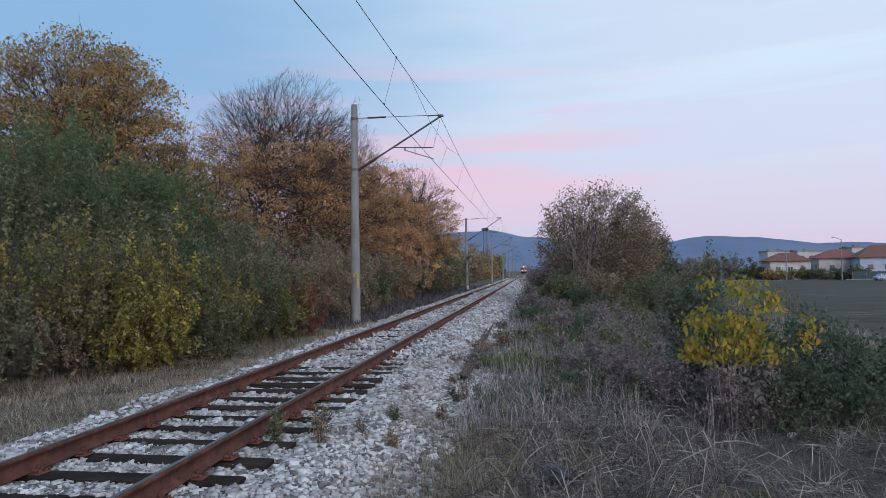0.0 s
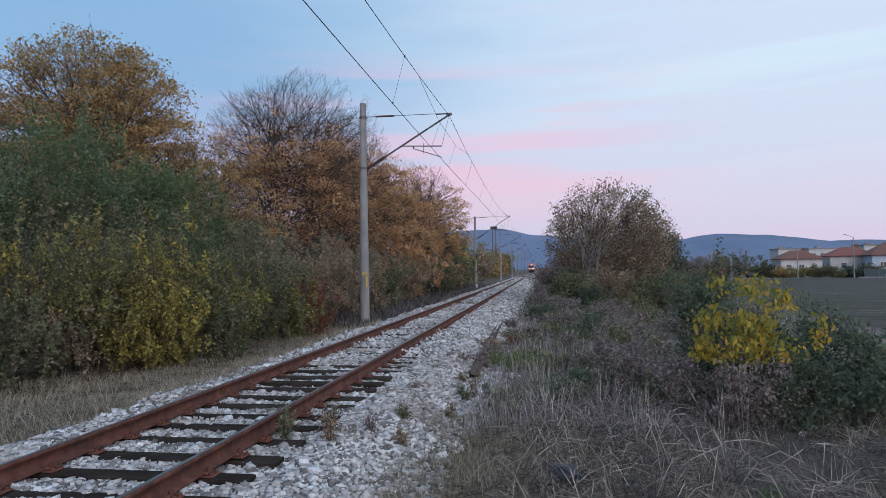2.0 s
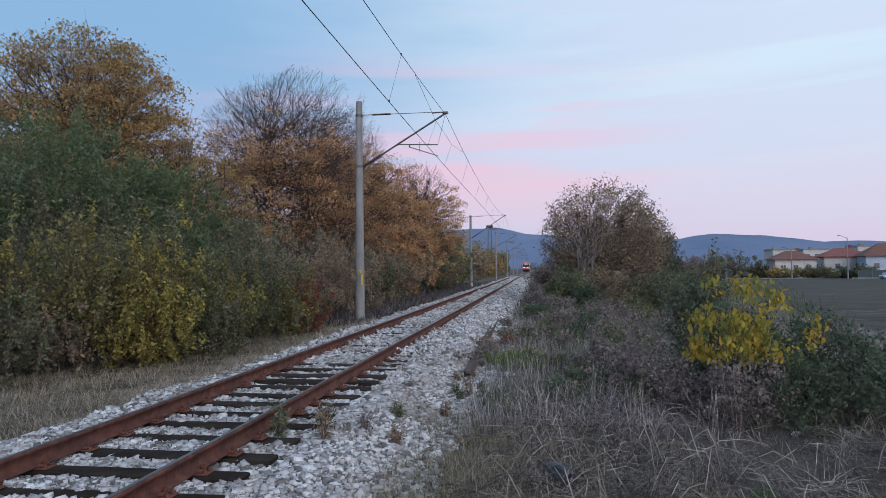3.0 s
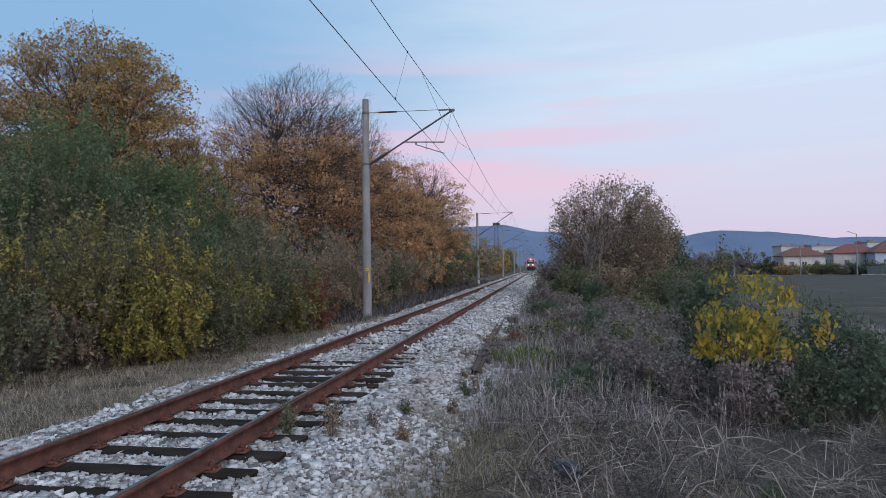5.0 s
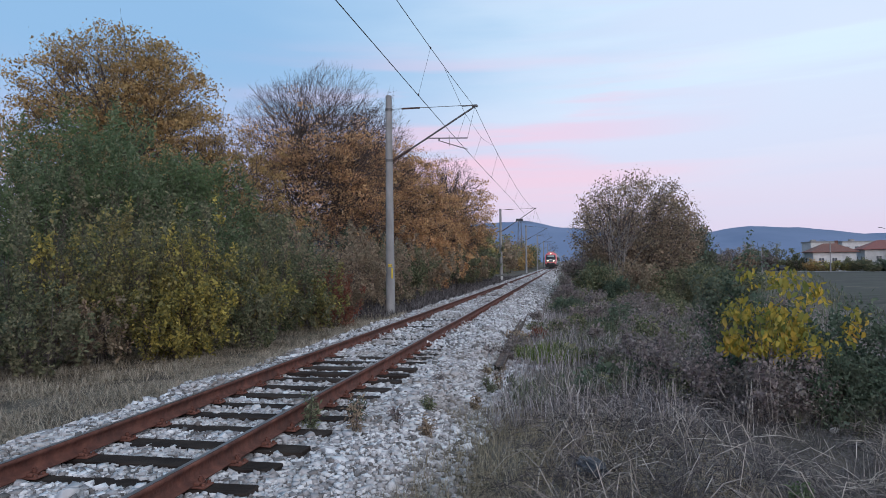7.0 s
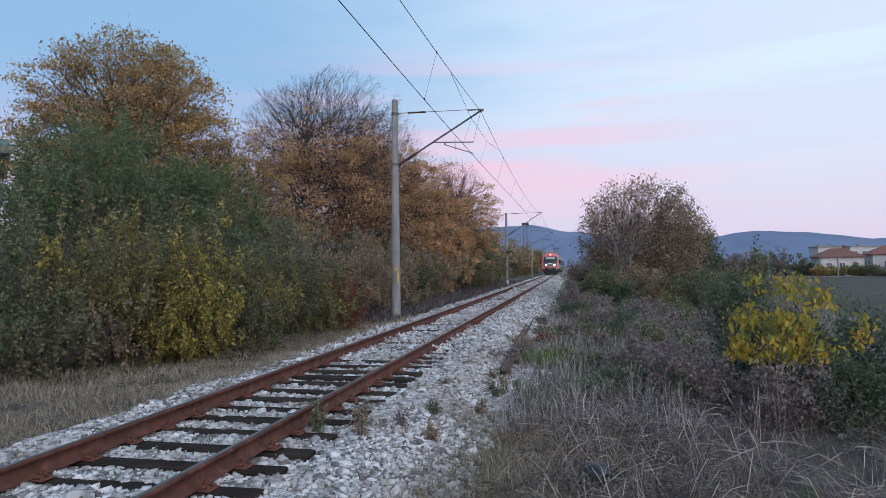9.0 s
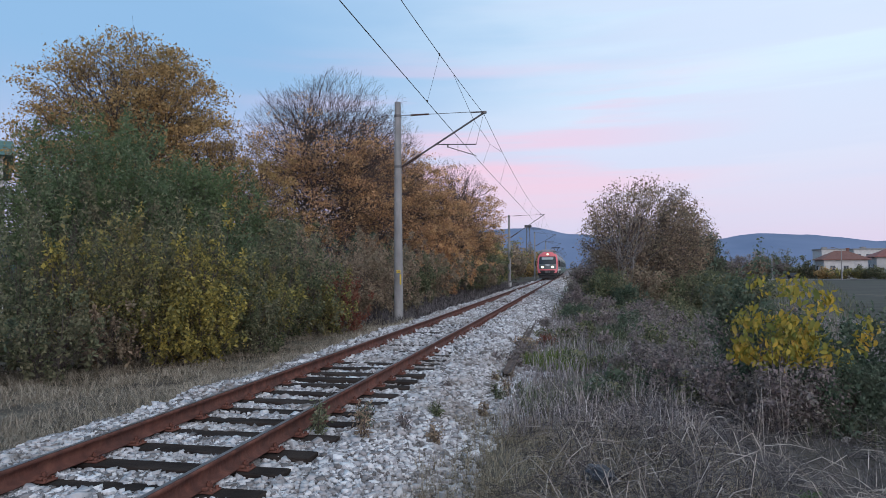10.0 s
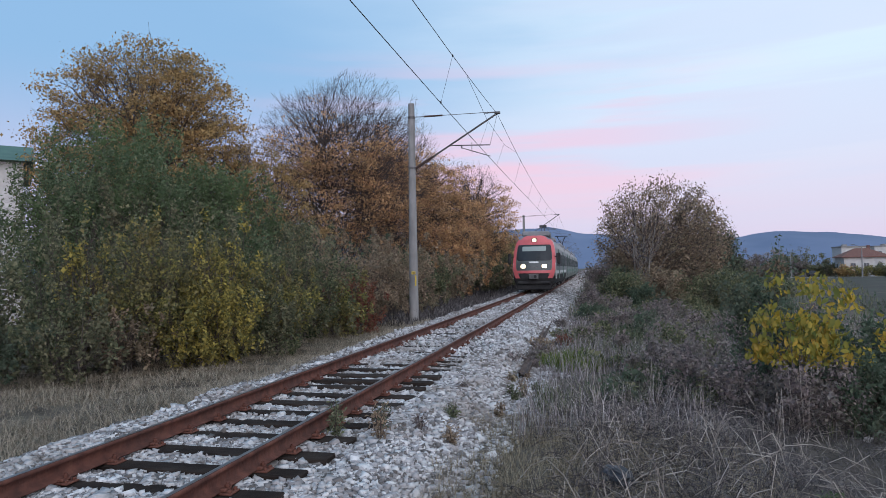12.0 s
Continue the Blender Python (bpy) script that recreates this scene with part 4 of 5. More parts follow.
def blades(name, x, y, h, lean, width, r, mat, label, bend=0.5, z=None):
    """Bent, tapering blades of dry grass, as one mesh."""
    n = len(x)
    z = np.maximum(land(x, y), np.where(np.abs(x - TRACK) < 3.0, ballast_height(x, y), -9)) if z is None else z
    p = np.stack([x, y, z - 0.01], -1)
    a = r.uniform(0, 6.28, n)
    d = np.stack([np.cos(a), np.sin(a), 0 * a], -1)
    s = np.stack([-np.sin(a), np.cos(a), 0 * a], -1)
    h, lean, w = (np.broadcast_to(v, n)[:, None] for v in (h, lean, width))
    up = np.array([0, 0, 1.0])
    m = p + up * h * 0.55 + d * h * lean * 0.35
    t = p + up * h * (1 - 0.35 * lean) + d * h * lean * (0.6 + bend)
    V = np.stack([p - s * w, p + s * w, m + s * w * 0.7, m - s * w * 0.7, t], 1).reshape(-1, 3)
    F = (np.arange(n)[:, None, None] * 5 + np.array([(0, 1, 2), (0, 2, 3), (3, 2, 4)])[None]).reshape(-1, 3)
    return tagged(mesh_object(name, V, F, mat), label, "grass", kind="stuff")


DRY = material("dry_straw_grass", [(0.095, 0.076, 0.054), (0.22, 0.178, 0.122), (0.34, 0.28, 0.19), (0.44, 0.38, 0.28)], 2, 0.9, 0, 0, island=0.75, translucent=0.2)
GREYSTALK = material("grey_dead_stalks", [(0.03, 0.026, 0.029), (0.058, 0.05, 0.052), (0.10, 0.088, 0.088), (0.19, 0.17, 0.165)], 2, 0.9, 0, 0, island=0.8)
TAN = material("tan_matted_grass", [(0.15, 0.125, 0.095), (0.26, 0.215, 0.16), (0.36, 0.30, 0.225), (0.44, 0.375, 0.29)], 2, 0.9, 0, 0, island=0.7, translucent=0.2)
WEEDSTALK = material("violet_brown_weed_stalks", [(0.10, 0.088, 0.094), (0.20, 0.17, 0.172), (0.31, 0.27, 0.262), (0.42, 0.38, 0.36)], 2, 0.9, 0, 0, island=0.8)
GRASSGREEN = material("dull_green_grass", [(0.055, 0.068, 0.04), (0.10, 0.115, 0.066), (0.15, 0.165, 0.095), (0.22, 0.205, 0.13)], 2, 0.9, 0, 0, island=0.75, translucent=0.2)
r = np.random.default_rng(77)


def scatter(n, x0, x1, y0, y1, keep):
    x, y = r.uniform(x0, x1, n), y0 + (y1 - y0) * r.random(n) ** 1.3
    k = keep(x, y)
    return x[k], y[k]


def patch(x, y, scale, seed, cut):
    return lumps(np.stack([x, y], -1), scale, seed) > cut


x, y = scatter(28000, -3.0, 1.6, 2.6, 9.5, lambda x, y: (x > -2.0 + 0.17 * (y - 3) + 0.35 * lumps(np.stack([x, y], -1), 1.5, 8)) & (x < y * 0.9))
blades("dry_grass", x, y, r.uniform(0.06, 0.24, len(x)), r.uniform(0.2, 1.3, len(x)), 0.0022, r, DRY, "short dry straw-coloured grass at the ballast's edge")
x, y = scatter(18000, -0.3, 9.0, 2.6, 12, lambda x, y: patch(x, y, 1.2, 31, -0.8) & (x < y * 0.95 + 0.5))
blades("flattened_grass", x, y, r.uniform(0.05, 0.2, len(x)), r.uniform(1.0, 2.4, len(x)), 0.0024, r, GREYSTALK, "flattened grey dead grass on the verge")
x, y = scatter(38000, -1.2, 13, 8, 34, lambda x, y: (x > -1.0) & ((x < 1.6) | (y > 10.8)) & patch(x, y, 0.8, 33, -0.5))
blades("weeds", x, y, r.uniform(0.18, 0.6, len(x)), r.uniform(0.2, 1.1, len(x)), 0.0045, r, WEEDSTALK, "grey-brown dead weeds on the slope")
x, y = scatter(34000, -1.2, 12, 9.5, 40, lambda x, y: (x > -0.9) & patch(x, y, 0.55, 35, -0.3))
blades("green_grass", x, y, r.uniform(0.15, 0.5, len(x)), r.uniform(0.2, 0.9, len(x)), 0.0065, r, GRASSGREEN, "dull green grass among the weeds")
x, y = scatter(16000, -1.0, 60, 30, 160, lambda x, y: (x < 4 + 0.31 * y) & patch(x, y, 0.3, 43, -0.9))
blades("rough_grass", x, y, r.uniform(0.3, 0.9, len(x)), r.uniform(0.2, 0.9, len(x)), 0.02, r, GRASSGREEN, "rough grey-green grass between the track and field")


def tangle(name, count, x0, x1, y0, y1, length, radius, mat, words, seed, lift=0.12):
    """Long dead stalks that arch and lie across one another, as one mesh."""
    rr = np.random.default_rng(seed)
    x, y = rr.uniform(x0, x1, count), rr.uniform(y0, y1, count)
    k = (lumps(np.stack([x, y], -1), 1.1, seed) > -0.7) & (x < y * 0.9 + 0.3)
    x, y = x[k], y[k]
    n = len(x)
    L = length * rr.uniform(0.4, 1.3, n)
    a = rr.uniform(0, 6.28, n)
    rise = np.abs(rr.normal(0, lift, n)) * 2
    ts = np.linspace(0, 1, 5)
    bow = rr.normal(0, 0.25, n)
    P = np.zeros((n, 5, 3))
    for q, u in enumerate(ts):
        px = x + np.cos(a) * L * u - np.sin(a) * L * bow * u * u
        py = y + np.sin(a) * L * u + np.cos(a) * L * bow * u * u
        P[:, q, 0], P[:, q, 1] = px, py
        P[:, q, 2] = land(px, py) + 0.015 + rr.uniform(0, 0.06, n) + rise * 4 * u * (1 - u * 0.8) * 0.6
    R = radius * rr.uniform(0.6, 1.4, n)[:, None] * (1 - 0.6 * ts)[None]
    V, F = tubes(P[:, :-1].reshape(-1, 3), P[:, 1:].reshape(-1, 3), R[:, :-1].ravel(), R[:, 1:].ravel(), 3)
    return tagged(mesh_object(name, V, F, mat), words, "dead grass", kind="stuff")


def tufts(name, count, x0, x1, y0, y1, stalks, length, radius, mat, words, seed, spread=1.0):
    """Fans of arching stalks from a common root, as one mesh."""
    rr = np.random.default_rng(seed)
    cx, cy = rr.uniform(x0, x1, count), rr.uniform(y0, y1, count)
    k = (cx < cy * 0.85 + 0.3) & (cx > -0.8 * cy - 1.5)
    cx, cy = cx[k], cy[k]
    x = np.repeat(cx, stalks) + rr.normal(0, 0.06, len(cx) * stalks)
    y = np.repeat(cy, stalks) + rr.normal(0, 0.06, len(cx) * stalks)
    n = len(x)
    main = np.repeat(rr.uniform(0, 6.28, len(cx)), stalks)
    a = main + rr.normal(0, 0.9, n)
    L = length * np.exp(rr.normal(0, 0.35, n)) * np.repeat(rr.uniform(0.6, 1.2, len(cx)), stalks)
    el = np.clip(rr.normal(0.5, 0.4, n) / spread, 0.08, 1.45)
    ts = np.linspace(0, 1, 5)
    P = np.zeros((n, 5, 3))
    for q, u in enumerate(ts):
        px, py = x + np.cos(a) * np.cos(el) * L * u, y + np.sin(a) * np.cos(el) * L * u
        P[:, q, 0], P[:, q, 1] = px, py
        P[:, q, 2] = np.maximum(land(x, y) + np.sin(el) * L * u - 0.55 * L * spread * u * u * np.cos(el), land(px, py) + 0.012)
    R = radius * rr.uniform(0.5, 1.4, n)[:, None] * (1 - 0.65 * ts)[None]
    V, F = tubes(P[:, :-1].reshape(-1, 3), P[:, 1:].reshape(-1, 3), R[:, :-1].ravel(), R[:, 1:].ravel(), 3)
    return tagged(mesh_object(name, V, F, mat), words, "dead grass", kind="stuff")


MATTED = material("matted_grey_brown_grass", [(0.036, 0.032, 0.035), (0.068, 0.06, 0.061), (0.112, 0.099, 0.098), (0.21, 0.185, 0.175)], 2, 0.9, 0, 0, island=0.8)
x, y = scatter(42000, 0.8, 9.5, 2.6, 11.5, lambda x, y: x < y * 0.95 + 0.5)
blades("matted_grass", x, y, r.uniform(0.06, 0.24, len(x)) * (1 + 0.45 * lumps(np.stack([x, y], -1), 2.0, 14)), r.uniform(1.0, 2.6, len(x)), 0.0026, r, MATTED, "matted grey-brown dead grass on the verge")
PALESTRAW = material("pale_straw", [(0.15, 0.13, 0.115), (0.28, 0.245, 0.215), (0.46, 0.41, 0.36)], 2, 0.85, 0, 0, island=0.8)
tangle("dead_stalks", 10000, -0.2, 9.5, 3.2, 10.8, 0.6, 0.0024, GREYSTALK, "tangled grey dead stalks lying on the verge", 61)
tangle("straw_stalks", 1500, -0.3, 7.5, 3.4, 9.8, 0.65, 0.0042, PALESTRAW, "bent pale straw stalks in the dead grass", 62, 0.16)
tufts("grass_tussock", 170, -0.6, 8.0, 3.6, 11.5, 42, 0.36, 0.0022, GREYSTALK, "grey dead grass tussocks on the verge", 63)
tufts("straw_tussock", 40, -0.3, 5.2, 4.2, 10.5, 26, 0.46, 0.0038, PALESTRAW, "pale straw tussocks of long bent stalks", 64, 0.9)
tufts("tan_tussock", 120, -11.5, -6.0, 6.0, 19.0, 36, 0.24, 0.003, TAN, "soft tan grass tussocks beside the hedge", 67)
tufts("dry_tussock", 100, -1.9, 1.2, 3.4, 9.5, 40, 0.26, 0.002, DRY, "short dry tussocks at the ballast's edge", 65)
tufts("upright_stalk", 16, -0.2, 3.0, 7.5, 10.5, 9, 0.55, 0.0045, PALESTRAW, "tall pale upright dead stalks", 66, 0.3)
x, y = scatter(76000, -13, TRACK - 1.6, 4.0, 26, lambda x, y: patch(x, y, 0.9, 39, -2.0) & (x < TRACK - 1.8 - 0.3 * step(y, 9.0, 6.0) + 0.4 * lumps(np.stack([x, y], -1), 1.1, 2)) & (x > -0.9 * y - 4))
blades("dry_grass", x, y, r.uniform(0.05, 0.24, len(x)) * (1 + 0.4 * lumps(np.stack([x, y], -1), 2.2, 6)), r.uniform(0.4, 2.0, len(x)), 0.0042, r, TAN, "pale dry grass strip beside the hedge")
x, y = scatter(18000, -10.2, TRACK - 1.9, 24, 90, lambda x, y: patch(x, y, 0.6, 41, -0.8))
blades("verge_grass", x, y, r.uniform(0.15, 0.5, len(x)), r.uniform(0.2, 0.9, len(x)), 0.012, r, GREYSTALK, "brown dry verge grass by the masts")
x, y = scatter(7000, -1.3, 0.6, 11, 18, lambda x, y: np.hypot(x + 0.42, (y - 14.9) * 0.6) < 0.55 + 0.2 * r.random(len(x)))
blades("green_tuft", x, y, r.uniform(0.15, 0.42, len(x)), r.uniform(0.3, 1.0, len(x)), 0.006, r,
       material("fresh_green_grass", [(0.06, 0.09, 0.02), (0.12, 0.17, 0.04), (0.20, 0.22, 0.06)], 2, 0.9, 0, 0, island=0.75, translucent=0.25), "bright green grass tuft by the ballast")


def weed(place, h, seed, leaf, words, n=260):
    rr = np.random.default_rng(seed)
    x, y = place
    z = float(np.maximum(ballast_height(np.array([x]), np.array([y])), land(np.array([x]), np.array([y])))[0])
    e = thing("weed", (x, y, z), words, "weed", "weeds on the ballast")
    k = 7
    a = rr.uniform(0, 6.28, k)
    top = np.stack([np.cos(a) * 0.22 * h, np.sin(a) * 0.22 * h, h * rr.uniform(0.5, 1, k)], -1)
    foot = top * [0.1, 0.1, 0]
    V, F = tubes(foot, top, np.full(k, 0.004), np.full(k, 0.002), 4)
    mesh_object("stem", V, F, TWIG, e)
    i = rr.integers(0, k, n)
    P = foot[i] + (top - foot)[i] * rr.uniform(0.1, 1, (n, 1)) + rr.normal(0, 0.03, (n, 3))
    P[:, 2] = np.maximum(P[:, 2], 0.01)
    V, F = leaf_cloud(P, 0.045, rr, slender=0.35)
    mesh_object("foliage", V, F, leaf, e)


weed((-2.2, 6.8), 0.42, 401, BROWN, "brown seeded weed growing in the ballast")
weed((-2.75, 6.9), 0.4, 402, GRASSGREEN, "dusty green weed growing beside the rail", 380)
weed((-2.35, 7.3), 0.3, 403, DARKGREEN, "dark weed growing in the ballast")
weed((-1.55, 7.4), 0.25, 404, BROWN, "low dry weed on the ballast")
weed((-1.75, 8.4), 0.22, 405, GRASSGREEN, "low green weed on the ballast")
weed((-1.3, 9.4), 0.24, 406, BROWN, "low brown weed on the ballast")
weed((1.75, 5.6), 0.25, 407, GREEN, "small green weed among dead grass", 420)
weed((-1.1, 11.0), 0.4, 408, BROWN, "brown weed at the ballast foot")

for k in range(16):
    weed((float(r.uniform(-2.0, -0.75)), float(r.uniform(7.2, 17.0))), float(r.uniform(0.1, 0.24)), 420 + k, (BROWN, GRASSGREEN, DARKWEED)[k % 3],
         ("low brown weed on the ballast", "low green weed on the ballast", "low withered weed on the ballast")[k % 3], 160)

# ---- litter ----
BLACKBAG = material("crumpled_dark_plastic", [(0.012, 0.014, 0.02), (0.035, 0.038, 0.05)], 7, 0.35, 0, 0.6, spec=0.5)
PAPER = material("dirty_white_paper", [(0.38, 0.36, 0.34), (0.58, 0.56, 0.54)], 9, 0.8, 0, 0.3)


def crumple(name, place, size, mat, words, category, seed):
    rr = np.random.default_rng(seed)
    bm = bmesh.new()
    bmesh.ops.create_icosphere(bm, subdivisions=3, radius=1.0)
    for v in bm.verts:
        d = v.co.normalized()
        k = 1 + 0.28 * noise.noise(d * 2.3 + Vector((seed, 0, 0))) + 0.16 * noise.noise(d * 6 + Vector((0, seed, 0)))
        v.co = Vector((d.x * size[0], d.y * size[1], d.z * size[2])) * k
    me = bpy.data.meshes.new(name)
    bm.to_mesh(me)
    bm.free()
    me.materials.append(mat)
    ob = new(name, me)
    x, y = place
    ob.matrix_basis = pose(x, y, float(land(np.array([x]), np.array([y]))[0]) + size[2] * 0.8, 0, 0, seed * 37)
    return tagged(ob, words, category)


crumple("plastic_bag", (0.19, 6.0), (0.19, 0.13, 0.10), BLACKBAG, "crumpled dark plastic bag in dead grass", "litter", 3)
crumple("paper_scrap", (0.13, 6.42), (0.07, 0.05, 0.035), PAPER, "dirty white crumpled paper scrap", "litter", 4)
crumple("paper_scrap", (4.12, 9.75), (0.075, 0.05, 0.05), PAPER, "dirty white crumpled paper scrap", "litter", 5)
crumple("paper_scrap", (3.42, 9.6), (0.085, 0.04, 0.035), PAPER, "small white scrap in the grass", "litter", 6)
crumple("pale_stone", (-2.0, 6.25), (0.06, 0.05, 0.045), STONE, "pale limestone lump on the ballast", "stone", 8)

# ---- field, village and hills ----
FIELD = material("bare_ploughed_field", [(0.023, 0.023, 0.02), (0.042, 0.041, 0.034), (0.068, 0.064, 0.052)], 0.8, 0.98, 0, 0.9, stretch=(0.25, 1.4, 1),
                 stain=(0.065, 0.07, 0.05), stain_scale=0.05, stain_amount=0.5)
FX, FY = np.meshgrid(np.linspace(0, 170, 80), np.concatenate([np.linspace(14, 70, 140), np.linspace(71, 165, 60)]))
FX = 3.0 + 0.30 * FY + FX * (0.35 + FY / 165)
FZ = land(FX, FY) + 0.03 + 0.035 * np.sin(FY * 4.2 + 0.3 * np.sin(FX * 0.3)) * step(FY, 120, 40)
fi = np.arange(79)[None] + np.arange(199)[:, None] * 80
fld = mesh_object("ploughed_field", np.stack([FX, FY, FZ], -1), np.stack([fi, fi + 1, fi + 81, fi + 80], -1).reshape(-1, 4), FIELD, smooth=True)
tagged(fld, "bare grey-brown ploughed field", "field", kind="structure")
ROAD = material("pale_village_road", [(0.20, 0.20, 0.19), (0.30, 0.29, 0.28)], 2, 0.95, 0, 0.2)
road = grid_mesh("village_road", np.linspace(20, 260, 60), np.linspace(168, 174, 4), lambda x, y: land(x, y) + 0.05, ROAD)
tagged(road, "narrow pale road along the field's far edge", "road", kind="structure")

PLASTER = material("off_white_plaster", [(0.36, 0.355, 0.35), (0.44, 0.435, 0.43), (0.52, 0.515, 0.505)], 1.2, 0.92, 0, 0.1, stain=(0.45, 0.43, 0.40), stain_scale=0.4)
BLUEPLASTER = material("pale_blue_plaster", [(0.32, 0.37, 0.45), (0.40, 0.46, 0.54)], 1.2, 0.92, 0, 0.1)
ROOFRED = material("red_clay_tiles", [(0.14, 0.055, 0.05), (0.20, 0.08, 0.07), (0.25, 0.105, 0.09)], 3, 0.85, 0, 0.6, stretch=(1, 6, 6))
ROOFBROWN = material("brown_clay_tiles", [(0.10, 0.05, 0.042), (0.16, 0.078, 0.062), (0.21, 0.11, 0.09)], 3, 0.85, 0, 0.6, stretch=(1, 6, 6))
PANE = material("dark_window_glass", [(0.03, 0.035, 0.045), (0.06, 0.07, 0.085)], 1, 0.12, 0, 0, spec=0.6)
FENCE = material("dark_green_fence_sheet", [(0.022, 0.04, 0.045), (0.045, 0.07, 0.075)], 2, 0.6, 0, 0.1)


def house(place, turn, w, d, h, roof_h, wall, tiles, words, windows=3, group="village houses"):
    x, y = place
    z = float(land(np.array([x]), np.array([y]))[0])
    e = thing("house", (x, y, z - 0.1), words, "house", group, turn=turn)
    part("wall", boxes(((0, 0, h / 2), (w, d, h))), wall, e)
    bm = bmesh.new()
    o = 0.6
    a = [bm.verts.new(p) for p in ((-w / 2 - o, -d / 2 - o, h), (w / 2 + o, -d / 2 - o, h), (w / 2 + o, d / 2 + o, h), (-w / 2 - o, d / 2 + o, h))]
    b = [bm.verts.new((p.co.x, p.co.y, h + 0.18)) for p in a]
    c = [bm.verts.new((-w / 2 + d * 0.42, 0, h + roof_h)), bm.verts.new((w / 2 - d * 0.42, 0, h + roof_h))]
    bm.faces.new(a[::-1])
    for k in range(4):
        bm.faces.new((a[k], a[(k + 1) % 4], b[(k + 1) % 4], b[k]))
    bm.faces.new((b[0], b[1], c[1], c[0]))
    bm.faces.new((b[1], b[2], c[1]))
    bm.faces.new((b[2], b[3], c[0], c[1]))
    bm.faces.new((b[3], b[0], c[0]))
    roof = part("roof", bm, tiles, e)
    part("chimney", boxes(((w * 0.18, 0.6, h + roof_h * 0.9), (0.6, 0.6, 1.6)), ((w * 0.18, 0.6, h + roof_h * 0.9 + 0.85), (0.75, 0.75, 0.15))), tiles, roof)
    for k in range(windows):
        wx = (k - (windows - 1) / 2) * w / (windows + 0.3)
        win = part("window", boxes(((wx, -d / 2 - 0.02, h * 0.58), (1.25, 0.08, 1.35))), PLASTER, e, "white framed window")
        part("pane", boxes(((wx - 0.29, -d / 2 - 0.065, h * 0.58), (0.5, 0.03, 1.15)), ((wx + 0.29, -d / 2 - 0.065, h * 0.58), (0.5, 0.03, 1.15))), PANE, win)
    for k in range(2):
        wy = (k - 0.5) * d * 0.45
        win = part("window", boxes(((-w / 2 - 0.02, wy, h * 0.58), (0.08, 1.1, 1.3))), PLASTER, e, "white framed window")
        part("pane", boxes(((-w / 2 - 0.065, wy, h * 0.58), (0.03, 0.9, 1.1))), PANE, win)
    return e


house((65.3, 184), -4, 9.6, 8, 4.7, 2.3, PLASTER, ROOFBROWN, "white single-storey house with a brown hipped roof")
house((78.6, 186), -8, 10.6, 9, 5.3, 2.4, PLASTER, ROOFRED, "white house with a bright red hipped roof", 2)
house((85.0, 177), -10, 11.5, 9, 5.3, 3.2, BLUEPLASTER, ROOFBROWN, "pale blue house with a brown roof")
house((98.5, 180), -12, 12, 10, 5.2, 3.0, PLASTER, ROOFRED, "white house with a red roof behind the fence")
house((41.5, 212), 5, 9, 8, 3.4, 2.4, PLASTER, ROOFBROWN, "far white house with a brown roof among trees")
house((33.5, 220), 0, 8, 7, 3.2, 2.2, PLASTER, ROOFBROWN, "far grey house with a brown roof among trees")


def block(place, w, h, words):
    x, y = place
    z = float(land(np.array([x]), np.array([y]))[0])
    e = thing("apartment_block", (x, y, z), words, "apartment building", "far apartment blocks")
    part("wall", boxes(((0, 0, h / 2), (w, 12, h))), PLASTER, e)
    part("roof", boxes(((0, 0, h + 0.3), (w + 0.6, 12.6, 0.6)), ((-w * 0.2, 0, h + 1.0), (2, 2, 1))), CONCRETE, e)
    for f in range(int(h // 3)):
        for k in range(int(w // 4)):
            part("window", boxes(((-w / 2 + 2 + k * 4, -6.03, 1.7 + 3 * f), (1.8, 0.1, 1.5))), PANE, e)


block((115, 338), 10, 10.4, "distant white flat-roofed apartment block")
block((134, 340), 20, 10.4, "long distant white apartment block")
block((154, 338), 14, 11.6, "distant white flat-roofed apartment block")

fence = thing("fence", (74.5, 165, float(land(np.array([74.5]), np.array([165.0]))[0])), "dark sheet fence on a concrete kerb by the houses", "fence")
for k in range(14):
    part("fence_panel", boxes(((k * 3.0, 0, 1.0), (2.9, 0.06, 1.9)), bevel=0.01), FENCE, fence)
    part("post", boxes(((k * 3.0 - 1.5, 0, 1.05), (0.12, 0.12, 2.1)), bevel=0.01), STEEL, fence)
part("kerb", boxes(((20, -0.3, 0.12), (46, 0.3, 0.3)), bevel=0.02), CONCRETE, fence)


def street_lamp(place, h):
    x, y = place
    e = thing("street_lamp", (x, y, float(land(np.array([x]), np.array([y]))[0])), "tall pale concrete street lamp by the road", "street lamp", "street lamps")
    part("pole", rod(bmesh.new(), (0, 0, 0), (0, 0, h), 0.16, 0.09, 10), CONCRETE, e)
    bm = rod(bmesh.new(), (0, 0, h - 0.1), (-1.5, 0, h + 0.5), 0.045, n=6)
    part("arm", bm, STEEL, e)
    part("lamp_head", boxes(((-1.75, 0, h + 0.5), (0.7, 0.25, 0.14)), bevel=0.03), STEEL, e)


for p, h in (((70.8, 165), 9.4), ((58.7, 165), 6.8), ((48.2, 180), 6.0), ((57.5, 200), 7.4)):
    street_lamp(p, h)


